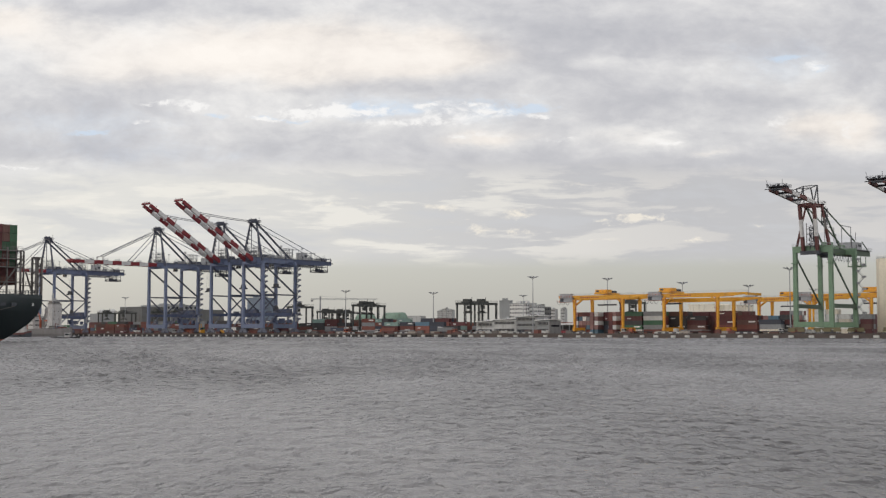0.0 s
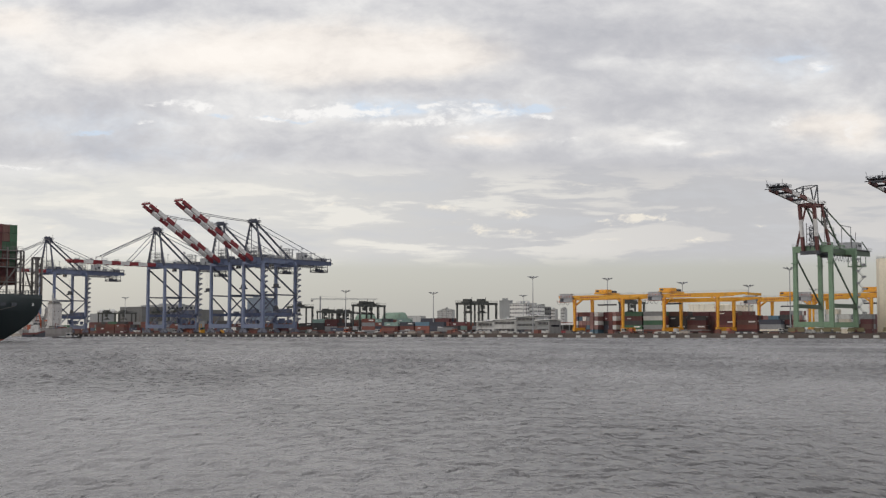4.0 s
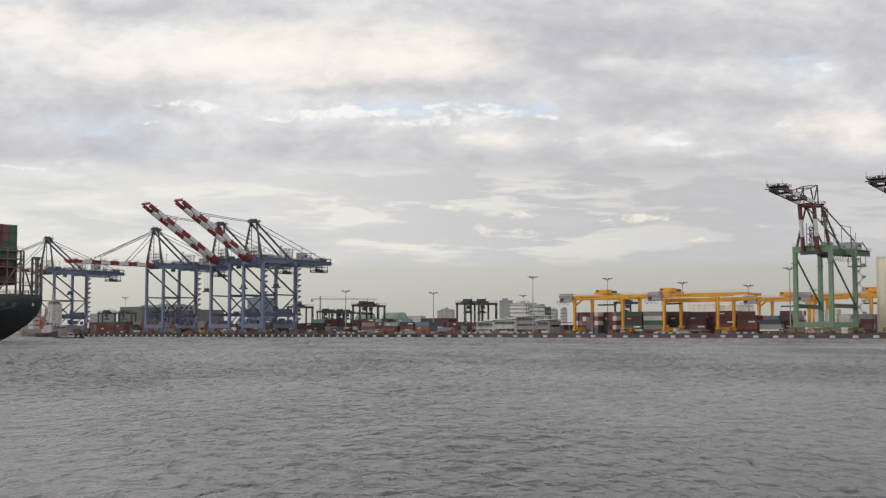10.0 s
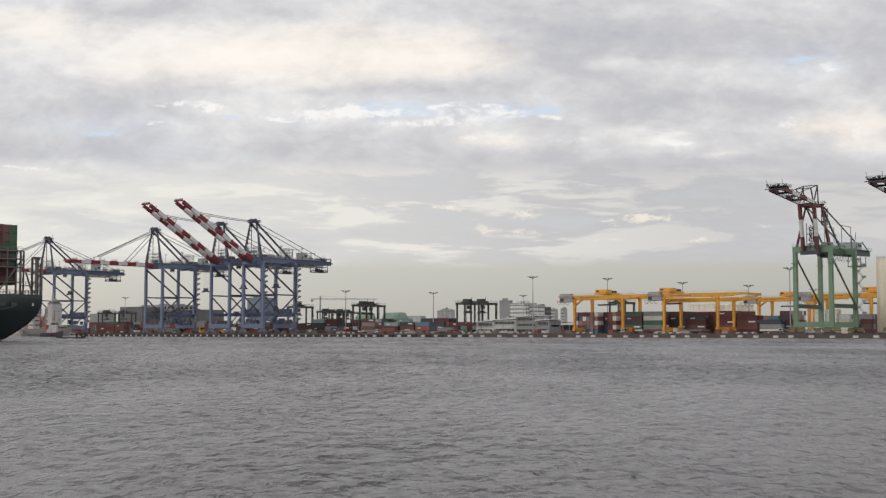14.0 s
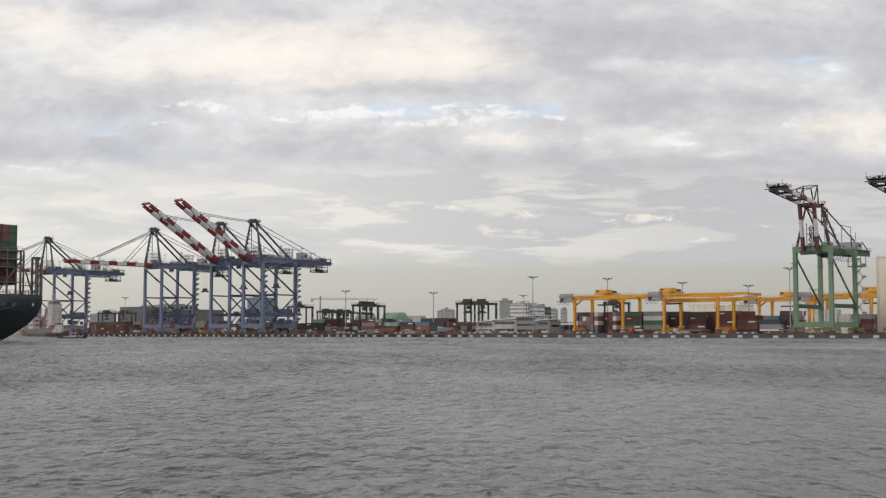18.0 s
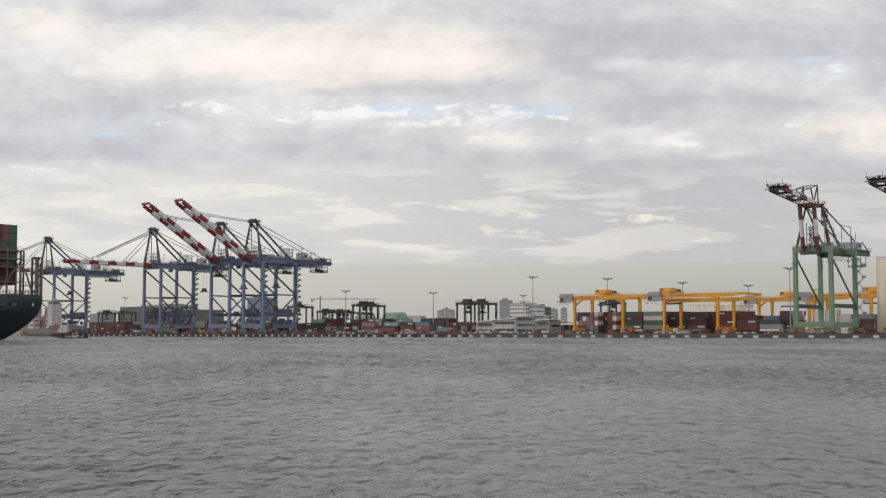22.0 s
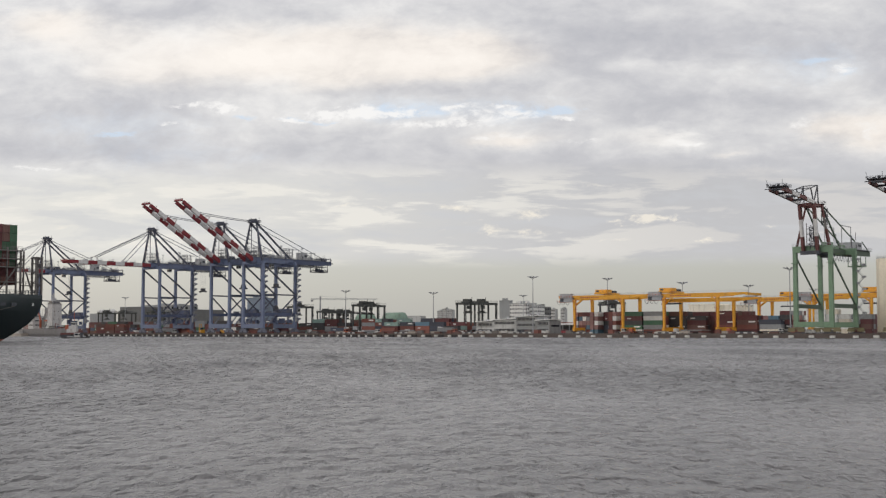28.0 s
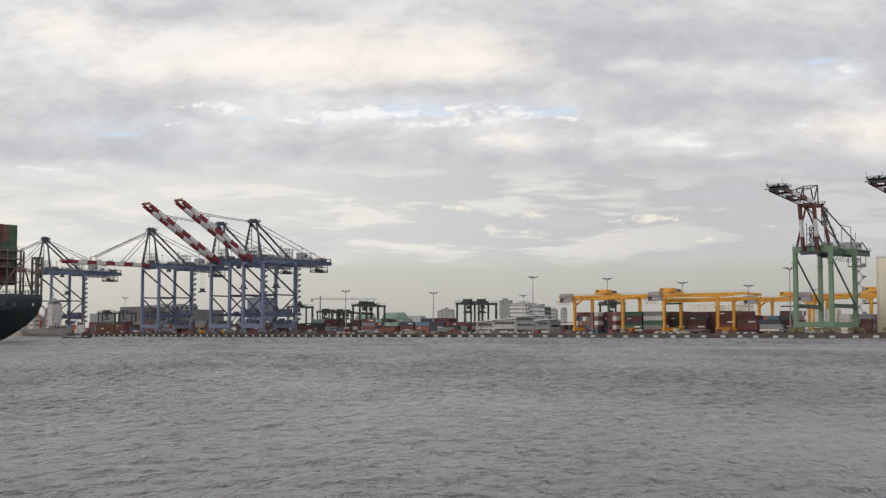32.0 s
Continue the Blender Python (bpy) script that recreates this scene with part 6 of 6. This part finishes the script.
    part("bow_mast", Build().tube((22, 0, 8.6), (22, 0, 17), 0.16, 6), M_SHIPG, c)
    return c


white_ship()


def barge(m):
    c = thing("barge", "low tan flat barge at the quay", "boat", m)
    part("hull", Build().loft([[(x, -b, 2.6), (x, -b, 0.2), (x, b, 0.2), (x, b, 2.6)] for x, b in ((-26, 4.0), (-24, 5.0), (20, 5.0), (25, 3.4))]), M_TAN, c)
    part("cargo", Build().box((-8, 0, 3.6), (22, 7, 2.2)), M_CONT["rust_red"], c, "rust-red deck cargo")
    part("cabin", Build().box((17, 0, 3.8), (4, 4, 2.6)), M_SHIPW, c)
    return c


barge(pose(-437.9, -22.0, -0.1))


def yard_truck(m, color):
    """Tractor and skeletal trailer with or without a box."""
    c = thing("yard_truck", "terminal tractor with container trailer on the quay apron", "truck", m, group="terminal tractors")
    cab = part("cab", Build().box((6.8, 0, 1.9), (2.2, 2.3, 2.3)).box((5.6, 0, 1.0), (5.0, 1.0, 0.4)), color, c)
    part("windscreen", Build().box((7.93, 0, 2.3), (0.05, 2.0, 0.9)), M_GLASS, cab)
    part("side_window", Build().box((6.9, -1.17, 2.3), (1.3, 0.05, 0.8)), M_GLASS, cab)
    part("trailer", Build().box((-0.6, 0, 1.25), (12.4, 0.9, 0.35)).box((-0.6, 0, 1.45), (12.4, 2.3, 0.1)), M_STEEL, c)
    for x in (-5.6, -4.4, 4.2, 7.2):
        for y in (-1.0, 1.0):
            part("wheel", Build().tube((x, y - 0.2, 0.5), (x, y + 0.2, 0.5), 0.5, 10), M_TYRE, c)
    return c


def van(m, mat, label):
    c = thing("van", label, "vehicle", m)
    part("body", Build().box((0, 0, 1.15), (4.6, 1.8, 1.1)).loft([[(-2.2, -0.85, 1.7), (1.6, -0.85, 1.7), (1.6, 0.85, 1.7), (-2.2, 0.85, 1.7)], [(-2.1, -0.75, 2.3), (0.9, -0.75, 2.3), (0.9, 0.75, 2.3), (-2.1, 0.75, 2.3)]]), mat, c)
    part("side_window", Build().box((-0.4, -0.83, 1.98), (2.4, 0.06, 0.4)), M_GLASS, c)
    for x in (-1.5, 1.5):
        for y in (-0.8, 0.8):
            part("wheel", Build().tube((x, y - 0.12, 0.36), (x, y + 0.12, 0.36), 0.36, 10), M_TYRE, c)
    return c


def loader(m):
    c = thing("forklift", "yellow container forklift on the quay apron", "forklift", m)
    part("body", Build().box((0, 0, 1.6), (5.2, 2.6, 1.8)).box((-2.2, 0, 2.2), (1.2, 2.6, 1.6)), M_YELLOW, c)
    part("cab", Build().box((0.2, 0, 3.4), (1.8, 1.8, 1.8)), M_GLASS, c)
    part("mast", Build().beam((3.0, -0.8, 0.4), (3.0, -0.8, 7.0), 0.3).beam((3.0, 0.8, 0.4), (3.0, 0.8, 7.0), 0.3).beam((3.0, -0.8, 6.9), (3.0, 0.8, 6.9), 0.3), M_YELLOW, c)
    for x in (-1.8, 1.8):
        for y in (-1.2, 1.2):
            part("wheel", Build().tube((x, y - 0.3, 0.7), (x, y + 0.3, 0.7), 0.7, 10), M_TYRE, c)
    return c


BOAT = low_boat(pose(0, 0, 0))
TUG = tug(pose(0, 0, 0))
TUG.scale = (1.4, 1.4, 1.4)


# ---- vehicles and small things on the apron ----
TRUCKS = {"white": yard_truck(pose(-285.0, 20.0, DECK), M_SHIPW), "orange": yard_truck(pose(-272.2, 34.0, DECK, 0, 0, 180), M_ORANGE)}
for x, y, key, turn in ((-228.5, 26.0, "orange", 0), (-182.5, 24.0, "white", 0), (-180.0, 38.0, "orange", 180), (-151.7, 44.0, "white", 180), (-125.7, 40.0, "orange", 0), (-94.7, 38.0, "white", 0), (-82.2, 44.0, "orange", 180), (-56.3, 40.0, "white", 180), (-31.6, 42.0, "orange", 0), (95.7, 38.0, "white", 0), (115.5, 36.0, "orange", 180), (141.8, 40.0, "white", 180), (174.9, 38.0, "orange", 180), (189.2, 42.0, "white", 0), (202.5, 30.0, "orange", 0)):
    copy_thing(TRUCKS[key], pose(x, y, DECK, 0, 0, turn))
rt = random.Random(12)
for x, y in ((-285.6, 20.0), (-229.1, 26.0), (-180.6, 38.0), (-126.3, 40.0), (-82.8, 44.0), (-32.2, 42.0)):
    o = container(x, y, 0, rt.choice(("rust_red", "orange_red", "blue", "grey", "maroon")), base=DECK + 1.5)
    o["label"] = "steel shipping container riding on a yard trailer"
    o["group"] = "containers on trailers"
van(pose(-315.2, 14.0, DECK), M_SHIPW, "white delivery van parked on the quay")
van(pose(-224.3, 30.0, DECK), M_SHIPW, "white van parked under the cranes")
van(pose(-85.6, 20.0, DECK), M_SHIPW, "small white van on the apron")
van(pose(4.3, 30.0, DECK), M_GREY, "grey car parked before the terminal office")
van(pose(8.9, 32.0, DECK), M_SHIPW, "white car parked before the terminal office")
van(pose(22.4, 32.0, DECK), M_SHIPW, "white car parked before the terminal office")
van(pose(41.5, 30.0, DECK), M_RED, "red car parked before the terminal office")
van(pose(52.4, 32.0, DECK), M_SHIPW, "white van parked before the terminal office")
van(pose(65.2, 34.0, DECK), M_RED, "red van parked in the yard")
van(pose(223.0, 16.0, DECK), M_SHIPW, "white van under the green crane")
loader(pose(-239.5, 14.0, DECK, 0, 0, 160))
loader(pose(-228.5, 26.0, DECK, 0, 0, 20))


def bollard(m):
    b = Build().tube((0, 0, 0), (0, 0, 0.5), 0.3, 10, 0.25).tube((0, 0, 0.5), (0, 0, 0.75), 0.45, 10, 0.4)
    return thing("bollard", "squat black cast mooring bollard on the quay edge", "bollard", m, group="quay bollards", data=b.mesh("bollard", M_STEEL))


first = bollard(pose(-500.0, 1.4, DECK))
for i in range(1, 40):
    copy_thing(first, pose(-500.0 + i * 20.0, 1.4, DECK))


def hatch_stack(m, n):
    """Steel ship hatch covers laid on one another behind the cranes."""
    c = thing("hatch_covers", "stack of rusty steel ship hatch covers on the apron", "hatch covers", m)
    for k in range(n):
        part("hatch_cover", Build().box((0, 0, 0.4 + k * 0.85), (13.0, 11.0, 0.6)).box((0, -5.3, 0.35 + k * 0.85), (12.6, 0.3, 0.7)).box((0, 5.3, 0.35 + k * 0.85), (12.6, 0.3, 0.7)), M_RUSTRED if k % 2 else M_SHIPG, c)
    return c


for x, n in ((-302.1, 3), (-264.9, 2), (-180.9, 3), (-146.5, 2), (97.9, 2), (141.7, 3), (175.7, 2)):
    hatch_stack(pose(x, 50.0, DECK), n)


def barrier_row(m, n):
    c = thing("barrier_row", "row of grey concrete barriers along the apron", "barrier", m)
    for k in range(n):
        part("barrier", Build().loft([[(k * 2.2 - 1, -0.3, 0), (k * 2.2 + 1, -0.3, 0), (k * 2.2 + 1, 0.3, 0), (k * 2.2 - 1, 0.3, 0)], [(k * 2.2 - 1, -0.1, 1.0), (k * 2.2 + 1, -0.1, 1.0), (k * 2.2 + 1, 0.1, 1.0), (k * 2.2 - 1, 0.1, 1.0)]]), M_STEEL if k % 2 else M_WALLL, c)
    return c


for x in (-95.6, -46.1, 8.5, 44.3, 85.7, 139.9, 182.7):
    barrier_row(pose(x, 9.0, DECK), 7)


def gear_bin(m, w, h, mat):
    """Lashing-gear bin: open steel box on skids with a heap of rods."""
    c = thing("gear_bin", "worn steel lashing-gear bin standing on the quay apron", "bin", m, group="lashing gear bins")
    b = Build()
    for y in (-0.8, 0.8):
        b.box((0, y, h / 2 + 0.15), (w, 0.1, h)).box((0, y, 0.08), (w, 0.25, 0.16))
    for x in (-w / 2 + 0.05, w / 2 - 0.05):
        b.box((x, 0, h / 2 + 0.15), (0.1, 1.5, h))
    part("body", b.box((0, 0, 0.2), (w, 1.5, 0.1)), mat, c)
    part("rods", Build().box((0, 0, h * 0.75), (w - 0.3, 1.3, h * 0.3)).beam((-w * 0.3, -0.3, h), (w * 0.35, 0.4, h + 0.35), 0.16).beam((-w * 0.4, 0.3, h), (w * 0.2, -0.4, h + 0.25), 0.16), M_STEEL, c)
    return c


rg = random.Random(77)
BINS = [gear_bin(pose(-60.0 + 2.0 * i, 11.0, DECK), w, h, mat) for i, (w, h, mat) in enumerate(((3.6, 1.5, M_RUSTRED), (5.0, 1.1, M_CONT["brown"]), (4.2, 1.8, M_LASH), (6.0, 1.4, M_TAN), (3.0, 2.2, M_CONT["rust_red"])))]
for i, b in enumerate(BINS):
    b.matrix_basis = pose(-50.0 + 11.0 * i, 10.0 + i, DECK)
for i in range(56):
    copy_thing(BINS[rg.randrange(5)], pose(-330.0 + i * 10.3 + rg.uniform(-3, 3), rg.uniform(7.5, 14.0) if i % 3 else rg.uniform(36, 44), DECK, 0, 0, rg.uniform(-6, 6)))


def wake_wave():
    """A low smooth swell running out from under the stern, coloured dark for its shade."""
    rings = []
    for i in range(15):
        f = i / 14
        s = math.sin(math.pi * min(1.0, 0.25 + f * 0.75)) ** 0.7 if i < 14 else 0.02
        rings.append([(f * 40.0 - 40.0, -1.1 * s - 0.05, -0.15), (f * 40.0 - 40.0, -0.3 * s, 0.30 * s), (f * 40.0 - 40.0, 0.4 * s, 0.28 * s), (f * 40.0 - 40.0, 1.2 * s + 0.05, -0.15)])
    return thing("wake_wave", "low smooth wake wave off the ship's stern with its shade painted dark", "water", kind="stuff", data=Build().loft(rings, closed=False, caps=False).mesh("wake_wave", M_WAKE))


WAKE = wake_wave()


def spot(x, d):
    """The place on the water d metres ahead of the eye and x metres to its right."""
    return Vector((EYE[0], EYE[1], 0)) + RIGHT * x + AHEAD * d


# ---- what moves ----
def motions():
    def row(t, x, d, turn=39.352, z=0.0):
        p = spot(x, d)
        return t, pose(p.x, p.y, z, 0, 0, turn)

    walk(BOAT, [row(0, -182.3, 602), row(14, -179.8, 602), row(20, -178.9, 602), row(32, -176.9, 602)])
    walk(TUG, [row(0, -279.0, 822), row(6, -266.4, 822), row(12, -260.0, 822), row(19, -253.6, 822), row(25, -248.4, 822), row(32, -240.2, 822)])
    walk(WAKE, [row(t, -118.8 + x, 362) for t, x in ((0, -4.1), (6, -3.3), (12, -2.3), (19, 0.0), (25, 0.5), (32, -0.8))])
    walk(CRANES[2], [(t, pose(x, 4.0, DECK + 0.1)) for t, x in ((0, -279.2), (13, -282.7), (32, -287.2))])
    walk(CRANES[3], [(t, pose(x, 4.0, DECK + 0.1)) for t, x in ((0, -423.0), (25.5, -423.0), (27.5, -424.3), (30, -425.6), (32, -427.1))])
    walk(RTG_ROLLING, [(t, pose(x, 110.0, DECK)) for t, x in ((0, 56.9), (6, 55.6), (8, 54.4), (12, 51.0), (14, 48.9), (17, 45.9), (19, 44.2), (21, 42.7), (23, 41.8), (32, 41.6))])
    base = pose(EYE[0], EYE[1], 250.0, 0, 0, 39.352)
    walk(CLOUDS, [(t, Matrix.Translation(RIGHT * (34.0 * (t - 13) / 32) + AHEAD * (13.0 * (t - 13) / 32)) @ base) for t in (0, 32)])
    for o, vx, vy, level in ((WAVES[0], -0.7, -0.6, 0.0), (WAVES[1], -0.2, -0.9, -0.07)):
        sea = pose(EYE[0], EYE[1], level, 0, 0, 39.352)
        walk(o, [(t, Matrix.Translation(RIGHT * (vx * (t - 16)) + AHEAD * (vy * (t - 16))) @ sea) for t in (0, 32)])


motions()
